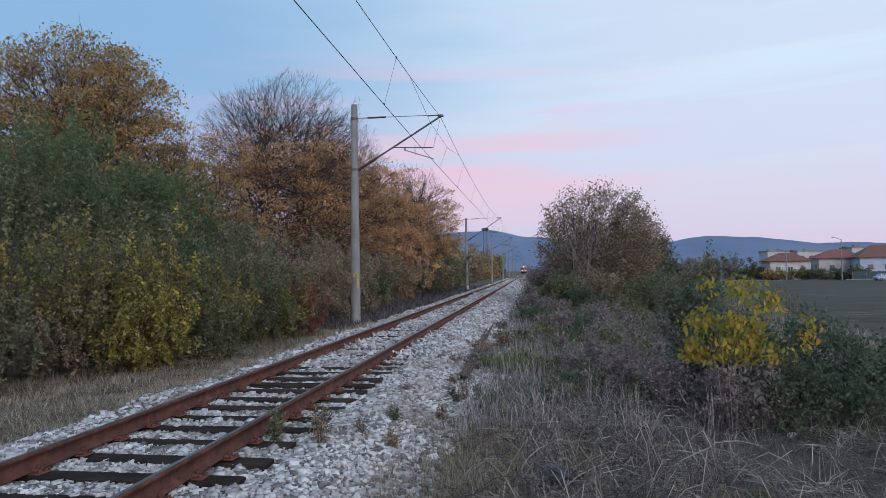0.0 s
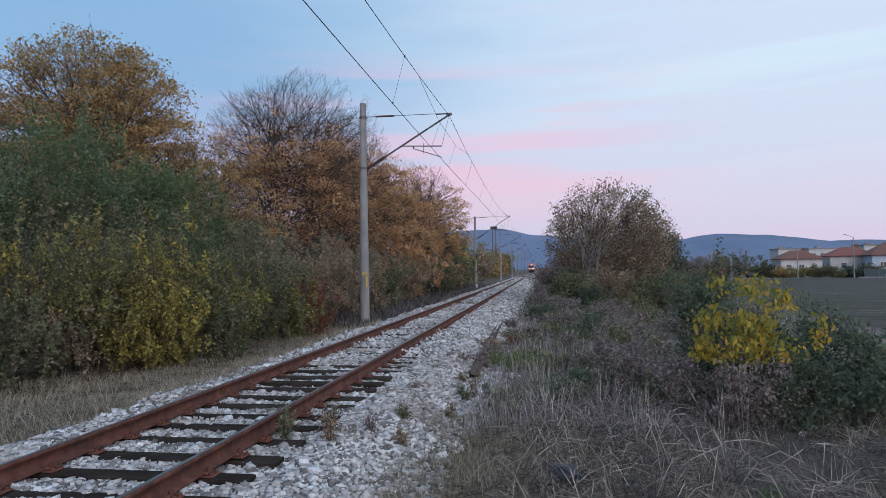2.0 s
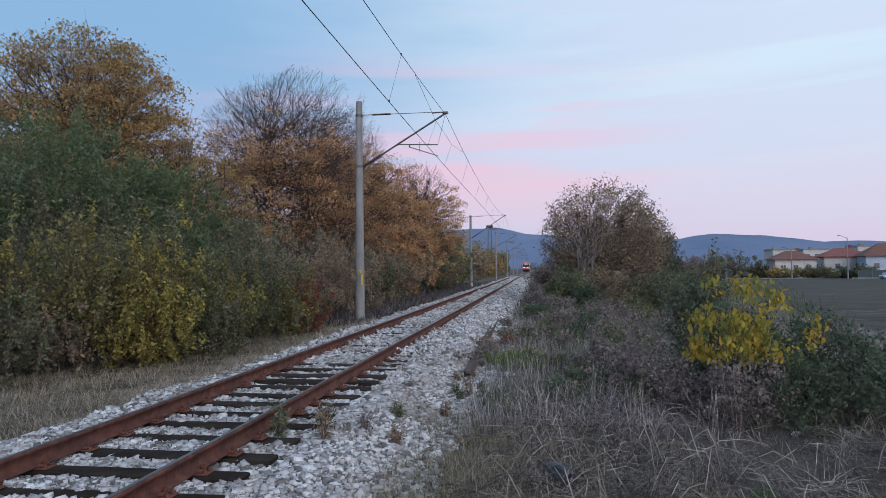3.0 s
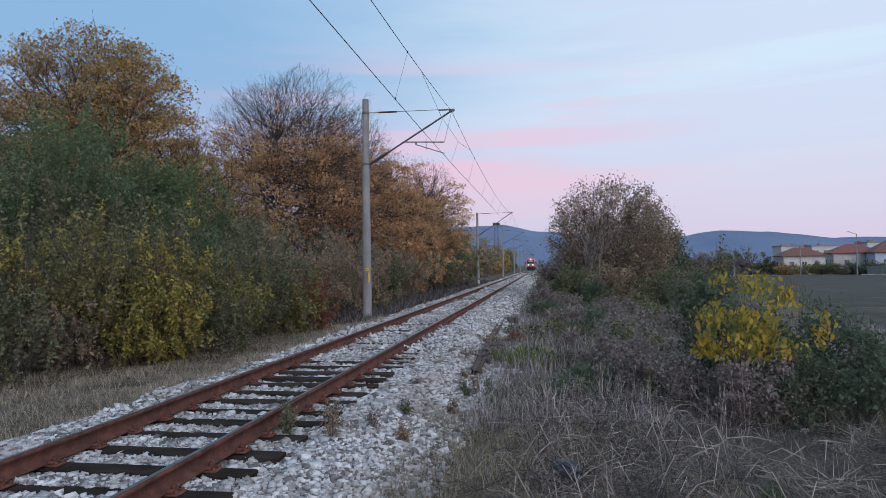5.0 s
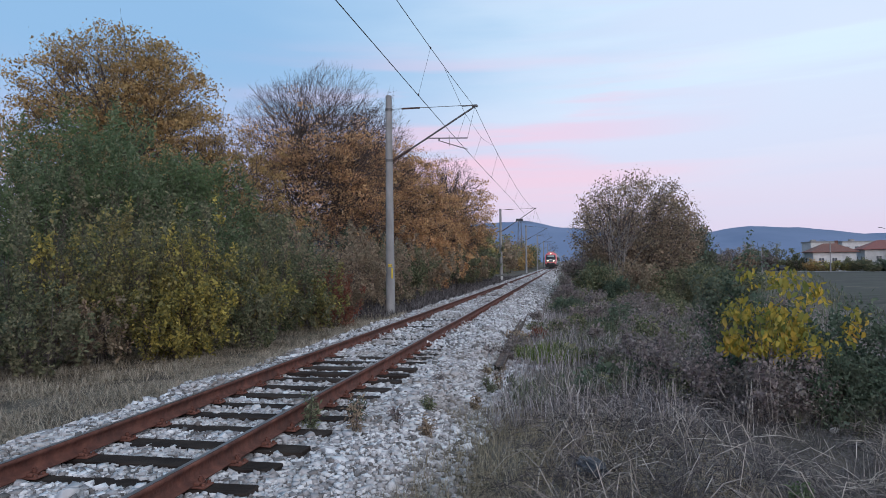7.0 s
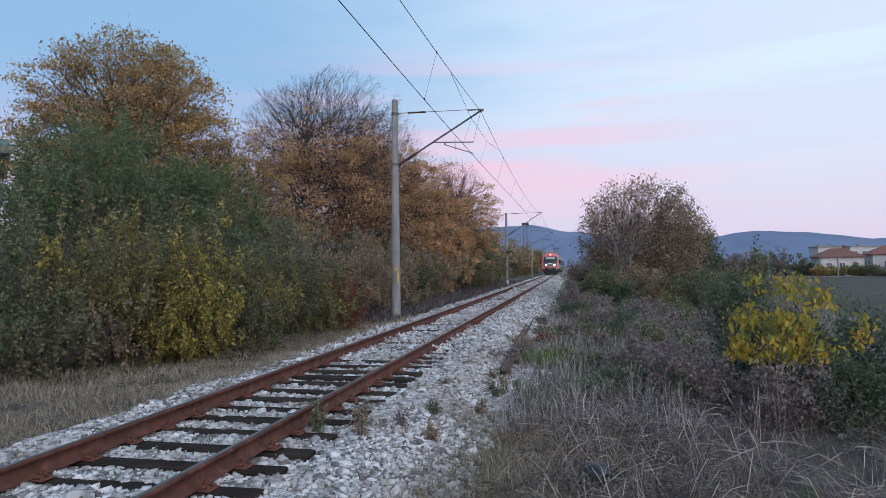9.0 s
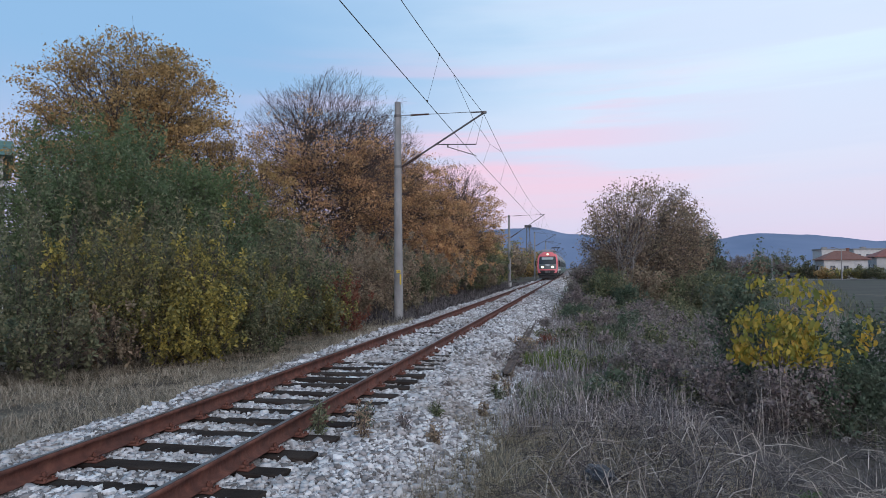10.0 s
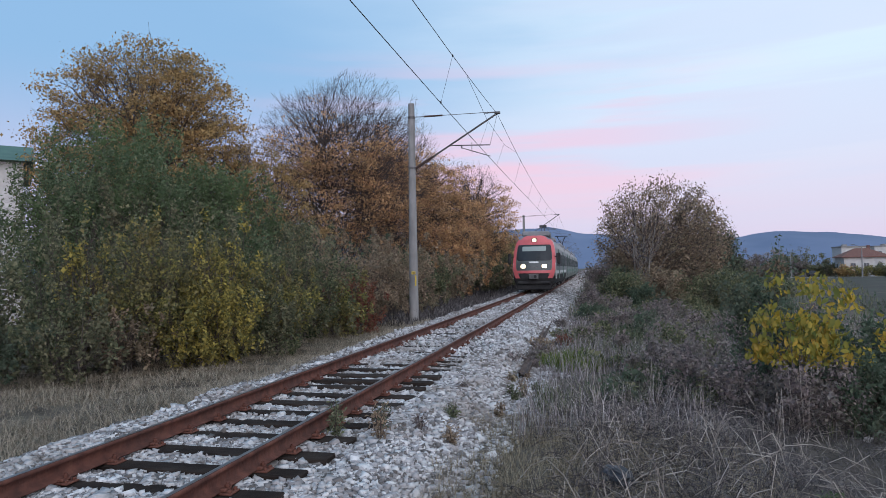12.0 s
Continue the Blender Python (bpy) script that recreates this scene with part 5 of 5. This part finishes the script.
def parked_car(place, turn, paint, words):
    x, y = place
    e = thing("car", (x, y, float(land(np.array([x]), np.array([y]))[0]) + 0.05), words, "car", turn=turn)
    bm = boxes(((0, 0, 0.62), (4.2, 1.72, 0.62)), bevel=0.16)
    cab = bmesh.ops.create_cube(bm, size=1.0)["verts"]
    for v in cab:
        k = 0.78 if v.co.z > 0 else 1.0
        v.co = Vector((v.co.x * 2.5 * k - 0.15, v.co.y * 1.6 * (0.86 if v.co.z > 0 else 1), 1.18 + v.co.z * 0.56))
    part("body", bm, paint, e)
    for s in (-1, 1):
        part("side_window", boxes(((-0.15, s * 0.755, 1.17), (1.75, 0.03, 0.34)), bevel=0.01), PANE, e)
    part("windscreen", boxes(((0.93, 0, 1.17), (0.05, 1.25, 0.36)), bevel=0.01), PANE, e)
    for sx in (-1.3, 1.3):
        for s in (-1, 1):
            w = part("wheel", rod(bmesh.new(), (sx, s * 0.66, 0.31), (sx, s * 0.88, 0.31), 0.31, n=16), WIRE, e)
            part("rim", rod(bmesh.new(), (sx, s * 0.87, 0.31), (sx, s * 0.893, 0.31), 0.19, n=12), STEEL, w)


DARKPAINT = material("dark_car_paint", [(0.02, 0.022, 0.025), (0.035, 0.036, 0.04)], 1, 0.25, 0.2, 0, spec=0.5)
BLUEPAINT = material("light_blue_car_paint", [(0.28, 0.36, 0.48), (0.34, 0.42, 0.54)], 1, 0.25, 0.2, 0, spec=0.5)
parked_car((53.2, 181), 80, DARKPAINT, "dark parked car at the field's edge")
parked_car((74.0, 153), 10, BLUEPAINT, "light blue car parked at the fence")

VILLAGE = [(38, 190, OLIVE), (45, 196, BROWN), (50, 200, BROWN), (56, 196, OLIVE), (60, 178, GOLD), (63, 174, YELLOWLEAF), (73, 172, DARKGREEN), (78, 171, OLIVE),
           (69, 171, OLIVE), (31, 196, BROWN), (27, 186, OLIVE), (22, 180, BROWN), (100, 166, OLIVE), (35, 193, DARKWEED), (41, 187, DARKWEED), (47, 189, BROWN),
           (53, 191, DARKWEED), (58, 187, OLIVE), (62, 196, BROWN), (75, 169, DARKGREEN), (66, 173, OLIVE), (29, 200, DARKWEED), (54, 204, OLIVE), (71, 196, BROWN), (24, 192, DARKWEED)]
for k, (x, y, leaf) in enumerate(VILLAGE):
    plant("garden_tree", (x, y), "small autumn garden tree by the houses", T, leaf, 330 + k, 5.0 + (k * 5 % 4) * 0.6 if x < 59 else 2.7, 2.6 + (k * 3 % 4) * 0.4, 2.4, 0.1, 26, 5, 3, 2200, 0.36, gaps=0.1, min_r=0.025,
          stems=3, group="garden trees of the village", rough_edge=0.45)

# Base colour carries the blue of distance haze; the air itself is clear.
HILL = material("haze_tinted_wooded_hill", [(0.105, 0.15, 0.24), (0.125, 0.17, 0.265), (0.14, 0.185, 0.285)], 0.004, 1.0, 0, 0, detail=8)


def ridge(name, y0, depth, x0, x1, profile, words):
    xs = np.linspace(x0, x1, 220)
    top = np.array([profile(x) for x in xs])
    rows = []
    for k, f in enumerate((0, 0.35, 0.7, 1.0, 0.8, 0.0)):
        rows.append(np.stack([xs, np.full_like(xs, y0 + depth * (k / 5)), top * f - 3], -1))
    V = np.concatenate(rows)
    n = len(xs)
    i = (np.arange(n - 1)[None] + np.arange(5)[:, None] * n)
    F = np.stack([i, i + 1, i + n + 1, i + n], -1).reshape(-1, 4)
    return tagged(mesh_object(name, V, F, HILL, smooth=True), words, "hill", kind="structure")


def profile_of(points):
    px, pz = zip(*points)
    return lambda x: float(np.interp(x, px, pz)) + 3.5 * noise.noise(Vector((x * 0.012, 0, 0))) + 1.5 * noise.noise(Vector((x * 0.05, 3, 0)))


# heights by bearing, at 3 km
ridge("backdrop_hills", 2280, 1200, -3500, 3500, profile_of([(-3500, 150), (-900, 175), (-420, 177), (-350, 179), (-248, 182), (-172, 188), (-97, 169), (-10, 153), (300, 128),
      (606, 121), (665, 135), (747, 143), (816, 142), (954, 134), (1090, 120), (1201, 103), (1290, 109), (1444, 102), (2300, 98), (3500, 90)]), "distant wooded hills tinted haze blue under the dusk sky")

# ---- by the line, far off ----


def marker_post(x, y):
    z = float(land(np.array([x]), np.array([y]))[0])
    e = thing("marker_post", (x, y, z), "small white lineside marker post with a dark top", "marker post")
    part("post", boxes(((0, 0, 0.35), (0.2, 0.14, 0.7)), bevel=0.02), PLASTER, e)
    part("cap", boxes(((0, 0, 0.78), (0.22, 0.16, 0.16)), bevel=0.02), STEEL, e, "dark cap")


def light_tower(x, y, h):
    z = float(land(np.array([x]), np.array([y]))[0])
    e = thing("light_tower", (x, y, z), "far lattice mast with a dark floodlight platform", "light tower")
    for sx in (-1, 1):
        for sy in (-1, 1):
            part("leg", rod(bmesh.new(), (sx * 0.6, sy * 0.6, 0), (sx * 0.35, sy * 0.35, h), 0.07, n=6), STEEL, e)
    for k in range(8):
        w = 0.6 - 0.25 * k / 8
        part("brace", rod(bmesh.new(), (-w, -w, h * k / 8), (w, -w, h * (k + 1) / 8), 0.035, n=5), STEEL, e)
    part("platform", boxes(((0, 0, h + 0.3), (1.7, 1.4, 0.6)), bevel=0.04), WIRE, e)


marker_post(-6.2, 66.0)
light_tower(-11.4, 170.0, 12.4)

# ---- the white building behind the hedge ----
SHEETGREEN = material("green_roof_sheet", [(0.05, 0.11, 0.08), (0.08, 0.15, 0.11)], 1, 0.6, 0, 0.1)
WALLWHITE = material("whitewashed_brick_wall", [(0.50, 0.49, 0.48), (0.62, 0.61, 0.60)], 4, 0.92, 0, 0.4, stain=(0.40, 0.38, 0.37), stain_scale=0.8)


def white_building():
    x, y = -36.6, 25.9
    z = float(land(np.array([x]), np.array([y]))[0])
    e = thing("building", (x, y, z), "white-walled building with a green sheet roof behind the bushes", "building", turn=45)
    part("wall", boxes(((0, 0, 4.0), (16, 10, 8.0)), ((0, -5.1, 0.4), (16.1, 0.2, 0.8))), WALLWHITE, e)
    bm = bmesh.new()
    a = [bm.verts.new(p) for p in ((-8.5, -5.6, 8.0), (8.5, -5.6, 8.0), (8.5, 5.6, 8.0), (-8.5, 5.6, 8.0))]
    b = [bm.verts.new(p) for p in ((-8.5, 0, 9.6), (8.5, 0, 9.6))]
    for f in ((a[0], a[1], b[1], b[0]), (a[2], a[3], b[0], b[1]), (a[1], a[2], b[1]), (a[3], a[0], b[0]), (a[3], a[2], a[1], a[0])):
        bm.faces.new(f)
    part("roof", bm, SHEETGREEN, e, "green sheet roof")
    for k in range(4):
        win = part("window", boxes(((-5.7 + 3.8 * k, -5.02, 3.4), (1.3, 0.1, 1.4))), CONCRETE, e)
        part("pane", boxes(((-5.7 + 3.8 * k, -5.08, 3.4), (1.1, 0.04, 1.2))), PANE, win)
    return e


white_building()

# ---- the train ----
# Red lifted towards pink: the wash of haze and glare is in the colour.
TRED = material("glare_paled_red_paint", [(0.60, 0.125, 0.135), (0.68, 0.16, 0.17)], 1.5, 0.35, 0, 0, spec=0.5, stain=(0.36, 0.05, 0.05), stain_scale=1.5)
TGREY = material("grey_green_train_paint", [(0.11, 0.13, 0.12), (0.155, 0.175, 0.16)], 1.5, 0.4, 0, 0, spec=0.5, stain=(0.12, 0.12, 0.11), stain_scale=1.2)
TGREEN = material("dark_green_train_paint", [(0.03, 0.10, 0.065), (0.05, 0.13, 0.085)], 1.5, 0.4, 0, 0, spec=0.5)
TWHITE = material("white_train_paint", [(0.62, 0.62, 0.61), (0.72, 0.72, 0.71)], 1.5, 0.4, 0, 0, spec=0.5)
TDARK = material("dark_underframe", [(0.018, 0.018, 0.02), (0.04, 0.038, 0.038)], 4, 0.8, 0, 0.2)
TROOF = material("grey_train_roof", [(0.20, 0.20, 0.21), (0.28, 0.28, 0.29)], 2, 0.7, 0, 0.1)
TGLASS = material("tinted_windscreen", [(0.02, 0.022, 0.025), (0.04, 0.042, 0.045)], 1, 0.18, 0, 0, spec=0.4)
LAMP = glow("lit_headlight", (1.0, 0.82, 0.55), 2.4)
SCREENGLEAM = glow("pale_screen_gleam", (0.26, 0.30, 0.29), 0.05)
TSIDEGLASS = material("dusty_side_window_glass", [(0.03, 0.034, 0.034), (0.055, 0.06, 0.058)], 1, 0.45, 0, 0, spec=0.06)
TPANEL = material("dark_grey_front_panel", [(0.07, 0.075, 0.075), (0.11, 0.115, 0.115)], 2, 0.45, 0, 0, spec=0.4)
HALF = [(1.22, 0.50), (1.34, 0.72), (1.41, 1.05), (1.415, 1.5), (1.415, 2.2), (1.39, 2.65), (1.33, 3.06), (1.22, 3.38), (1.05, 3.61), (0.78, 3.77), (0.42, 3.87), (0.0, 3.9)]
CAR = 20.6


def half_width(z):
    return float(np.interp(z, [p[1] for p in HALF], [p[0] for p in HALF]))


def nose(x, z):
    """How far back the front lies at a place on it."""
    back = 1.35 * max(0.0, (z - 1.4) / 2.5) ** 1.35 + 0.35 * max(0.0, 0.95 - z) ** 1.3
    return back + 0.42 * (abs(x) / 1.415) ** 2.4


def front_patch(x0, x1, z0, z1, off, corner=0.12, slope=0.0, n=14, m=10):
    """A rounded panel lying on the front, off metres proud; slope narrows it upwards."""
    bm = bmesh.new()
    rows = []
    for j in range(m + 1):
        v = j / m
        z = z0 + (z1 - z0) * v
        near = min(v, 1 - v) * (z1 - z0)
        cut = corner - math.sqrt(max(0.0, corner ** 2 - (corner - near) ** 2)) if near < corner else 0.0
        c, hw = (x0 + x1) / 2, (x1 - x0) / 2 - cut - slope * v
        row = []
        for i in range(n + 1):
            x = c + hw * (2 * i / n - 1)
            row.append((x, nose(x, z) - off, z))
        rows.append(row)
    front = [[bm.verts.new(p) for p in row] for row in rows]
    back = [[bm.verts.new((p[0], p[1] + off + 0.02, p[2])) for p in row] for row in rows]
    for j in range(m):
        for i in range(n):
            bm.faces.new((front[j][i], front[j][i + 1], front[j + 1][i + 1], front[j + 1][i]))
        for i, flip in ((0, False), (n, True)):
            q = (front[j][i], front[j + 1][i], back[j + 1][i], back[j][i])
            bm.faces.new(q[::-1] if flip else q)
    for i in range(n):
        bm.faces.new((front[0][i + 1], front[0][i], back[0][i], back[0][i + 1]))
        bm.faces.new((front[m][i], front[m][i + 1], back[m][i + 1], back[m][i]))
    return bm


def shell(z_from, z_to, y_end, closed_nose, inset=0.0, y_start=None):
    """A band of the car's skin, from one height to another."""
    P = [p for p in HALF if z_from < p[1] < z_to]
    if z_from >= HALF[0][1]:
        P = [(half_width(z_from), z_from)] + P
    if z_to <= 3.9:
        P = P + [(half_width(z_to), z_to)]
    bm = bmesh.new()
    L, R = [], []
    for w, z in P:
        w += inset
        y0 = nose(w, z) if y_start is None else y_start
        for s, store in ((-1, L), (1, R)):
            store.append((bm.verts.new((s * w, y0, z)), bm.verts.new((s * w, y_end, z))))
    for k in range(len(P) - 1):
        bm.faces.new((L[k][0], L[k + 1][0], L[k + 1][1], L[k][1]))
        bm.faces.new((R[k][0], R[k][1], R[k + 1][1], R[k + 1][0]))
    if closed_nose:
        n = 16
        rows = []
        for (w, z), l, r_ in zip(P, L, R):
            w += inset
            mid = [bm.verts.new((w * (2 * i / n - 1), nose(w * (2 * i / n - 1), z), z)) for i in range(1, n)]
            rows.append([l[0], *mid, r_[0]])
        for a, b in zip(rows[:-1], rows[1:]):
            for i in range(n):
                try:
                    bm.faces.new((a[i], a[i + 1], b[i + 1], b[i]))
                except ValueError:
                    pass
    bmesh.ops.remove_doubles(bm, verts=bm.verts, dist=0.004)
    return bm


def bogie(parent, y):
    bm = boxes(((0, y, 0.5), (2.1, 2.9, 0.22)), ((0.98, y, 0.48), (0.16, 3.1, 0.3)), ((-0.98, y, 0.48), (0.16, 3.1, 0.3)), bevel=0.04)
    b = part("bogie", bm, TDARK, parent)
    for dy in (-0.95, 0.95):
        bm = rod(bmesh.new(), (-0.9, y + dy, 0.39), (0.9, y + dy, 0.39), 0.08, n=10)
        for s in (-1, 1):
            rod(bm, (s * 0.70, y + dy, 0.39), (s * 0.83, y + dy, 0.39), 0.385, n=24)
        part("wheelset", bm, STEEL, b)


def train_car(train, y0, first, length=CAR):
    """One car with its front or its gangway end at y0."""
    made = []
    end = y0 + length
    flat = None if first else y0
    made.append(part("lower_skin", shell(0.5, 1.12, end, first, y_start=flat), TDARK if first else TGREY, train, "dark lower skin"))
    made.append(part("side_skin", shell(1.12, 3.38, end, first, y_start=flat), TGREY, train, "grey-green painted side"))
    made.append(part("roof", shell(3.38, 3.9, end, first, y_start=flat), TROOF, train, "grey roof"))
    part("underframe", boxes(((0, y0 + length / 2 + 0.6, 0.72), (2.5, length - 2.2, 0.42))), TDARK, train)
    part("end_wall", boxes(((0, end - 0.05, 1.95), (2.6, 0.08, 2.8))), TDARK, train)
    for s in (-1, 1):
        ys = y0 + (2.3 if first else 1.0)
        k = 0
        while ys < end - 1.6:
            if k in (2, 7):
                d = part("door", boxes(((s * 1.418, ys + 0.65, 1.9), (0.03, 1.3, 2.15)), bevel=0.01), TGREEN, train, "dark green passenger door")
                part("pane", boxes(((s * 1.436, ys + 0.65, 2.2), (0.02, 0.85, 1.0)), bevel=0.008), TSIDEGLASS, d)
            else:
                part("side_window", boxes(((s * 1.412, ys + 0.7, 2.2), (0.03, 1.35, 0.9)), bevel=0.01), TSIDEGLASS, train)
            ys += 1.62
            k += 1
        part("side_stripe", boxes(((s * 1.414, y0 + length / 2 + 1.2, 1.32), (0.02, length - 2.4, 0.2))), TWHITE if first else TGREEN, train, "pale stripe along the side")
    bogie(train, y0 + 2.9)
    bogie(train, end - 2.9)
    part("roof_unit", boxes(((0, y0 + 5.2, 3.98), (1.7, 3.0, 0.3)), bevel=0.06), TROOF, train)
    part("roof_unit", boxes(((0, y0 + 12.5, 3.98), (1.7, 3.4, 0.3)), bevel=0.06), TROOF, train)


def build_train():
    tr = thing("passenger_train", (TRACK, 48, 0), "red-fronted passenger train with lit headlights and grey-green sides", "train")
    train_car(tr, 0.0, True)
    for k in (1, 2, 3):
        train_car(tr, k * (CAR + 0.45), False)
    for k in (1, 2, 3):
        part("gangway", boxes(((0, k * (CAR + 0.45) - 0.22, 1.9), (1.7, 0.6, 2.5)), bevel=0.05), TDARK, tr)
    # red surround
    part("brow", front_patch(-1.28, 1.28, 3.2, 3.84, 0.03, 0.2, 0.62), TRED, tr, "red arched brow")
    for s in (-1, 1):
        bm = bmesh.new()
        n = 14
        rows = []
        for j in range(n + 1):
            z = 0.92 + (3.55 - 0.92) * j / n
            lean = max(0.0, 1.5 - z)  # below the lamps the pillars lean inwards
            w = half_width(z) - 0.26 * lean
            inner = w - (0.20 if z > 1.5 else 0.24 + 0.14 * min(1.0, lean))
            row = []
            for i in range(7):
                x = inner + (w + 0.008 - inner) * i / 6
                row.append(bm.verts.new((s * x, nose(x, z) - 0.04, z)))
            wrap = 0.40 + 0.22 * (z - 1.5) if z > 1.5 else 0.02
            row.append(bm.verts.new((s * (w + 0.015), nose(w, z) + wrap, z)))
            rows.append(row)
        for a, b in zip(rows[:-1], rows[1:]):
            for i in range(7):
                q = (a[i], a[i + 1], b[i + 1], b[i])
                bm.faces.new(q if s > 0 else q[::-1])
        part("corner_pillar", bm, TRED, tr, "red corner pillar")
        for y_at, length, tilt, mid in ((0.62, 1.1, 14, 1.4), (0.95, 0.95, -16, 1.5), (1.30, 1.1, 14, 1.4), (1.75, 0.6, -12, 1.2), (2.2, 0.5, 14, 1.15)):
            bm = box(bmesh.new(), (s * 1.427, y_at, mid), (0.02, 0.17, length), 0.006, Matrix.Rotation(radians(tilt), 4, "X"))
            part("corner_stripe", bm, TWHITE, tr, "white slanting corner stripe")
        lamp = part("headlight", front_patch(s * 0.71 - 0.21, s * 0.71 + 0.21, 1.56, 1.9, 0.045, 0.15), TDARK, tr)
        part("lens", front_patch(s * 0.71 - 0.17, s * 0.71 + 0.17, 1.59, 1.87, 0.065, 0.12), LAMP, lamp, "lit warm white lens")
        bm = rod(bmesh.new(), (s * 1.36, 0.75, 2.35), (s * 1.62, 0.55, 2.4), 0.025, n=6)
        box(bm, (s * 1.66, 0.55, 2.25), (0.2, 0.12, 0.75), 0.04)
        part("mirror", bm, TDARK, tr, "dark side mirror")
    part("windscreen", front_patch(-1.2, 1.2, 2.1, 3.22, 0.02, 0.14, 0.08), TGLASS, tr, "dark tinted windscreen")
    # Pale windscreen reflection put in as a faintly glowing panel.
    part("screen_reflection", front_patch(-0.8, 0.8, 2.76, 3.08, 0.03, 0.03), SCREENGLEAM, tr, "pale reflection painted high on the windscreen")
    wiper = rod(bmesh.new(), (0.1, nose(0.1, 2.05) - 0.05, 2.05), (0.5, nose(0.5, 2.6) - 0.05, 2.6), 0.012, n=5)
    part("wiper", wiper, TDARK, tr)
    part("lamp_panel", front_patch(-1.14, 1.14, 1.44, 2.08, 0.025, 0.1), TPANEL, tr, "grey panel between the headlights")
    part("badge", front_patch(-0.28, 0.28, 1.6, 1.72, 0.04, 0.05), STEEL, tr, "plain metal badge")
    part("badge", front_patch(-0.32, 0.32, 1.95, 2.05, 0.04, 0.03), TWHITE, tr, "plain pale bar of unreadable writing")
    part("red_bar", front_patch(-1.2, 1.2, 1.26, 1.44, 0.035, 0.05), TRED, tr, "red bar under the headlights")
    part("lower_front", front_patch(-0.98, 0.98, 0.82, 1.26, 0.02, 0.06), TDARK, tr, "dark lower front")
    lamp = part("top_light", front_patch(-0.2, 0.2, 3.38, 3.66, 0.05, 0.1), TDARK, tr)
    part("lens", front_patch(-0.13, 0.13, 3.41, 3.63, 0.07, 0.09), LAMP, lamp, "lit warm white lens")
    bm = boxes(((0, -0.16, 1.04), (0.62, 0.3, 0.34)), bevel=0.03)
    cp = part("coupler", bm, STEEL, tr, "grey coupler box")
    part("coupler_face", rod(bmesh.new(), (0.12, -0.31, 1.04), (0.12, -0.36, 1.04), 0.1, n=14), TDARK, cp)
    bm = bmesh.new()
    box(bm, (0, 0.25, 0.36), (2.35, 0.12, 0.42), 0.04)
    box(bm, (0, 0.12, 0.62), (2.2, 0.2, 0.2), 0.05)
    part("snow_plough", bm, TDARK, tr, "dark rail guard")
    bm = boxes(((0, 3.4, 4.02), (1.9, 2.6, 0.35)), bevel=0.08)
    part("roof_box", bm, TROOF, tr, "grey roof equipment box")
    # raised current collector
    bm = bmesh.new()
    y = 45.0
    for s in (-1, 1):
        rod(bm, (s * 0.5, y - 0.3, 3.95), (s * 0.12, y + 1.0, 4.85), 0.04, n=6)
        rod(bm, (s * 0.08, y + 1.0, 4.85), (s * 0.55, y, 5.78), 0.045, n=6)
    rod(bm, (-0.8, y, 5.8), (0.8, y, 5.8), 0.05, n=6)
    box(bm, (0, y, 3.95), (1.3, 1.6, 0.12), 0.03)
    part("pantograph", bm, TDARK, tr, "raised current collector")
    return tr


train = build_train()


def motions():
    walk(train, [(t, pose(TRACK, 45.3 + 24.5 * (12 - t), 0)) for t in (0, 3, 6, 9, 12)])


motions()
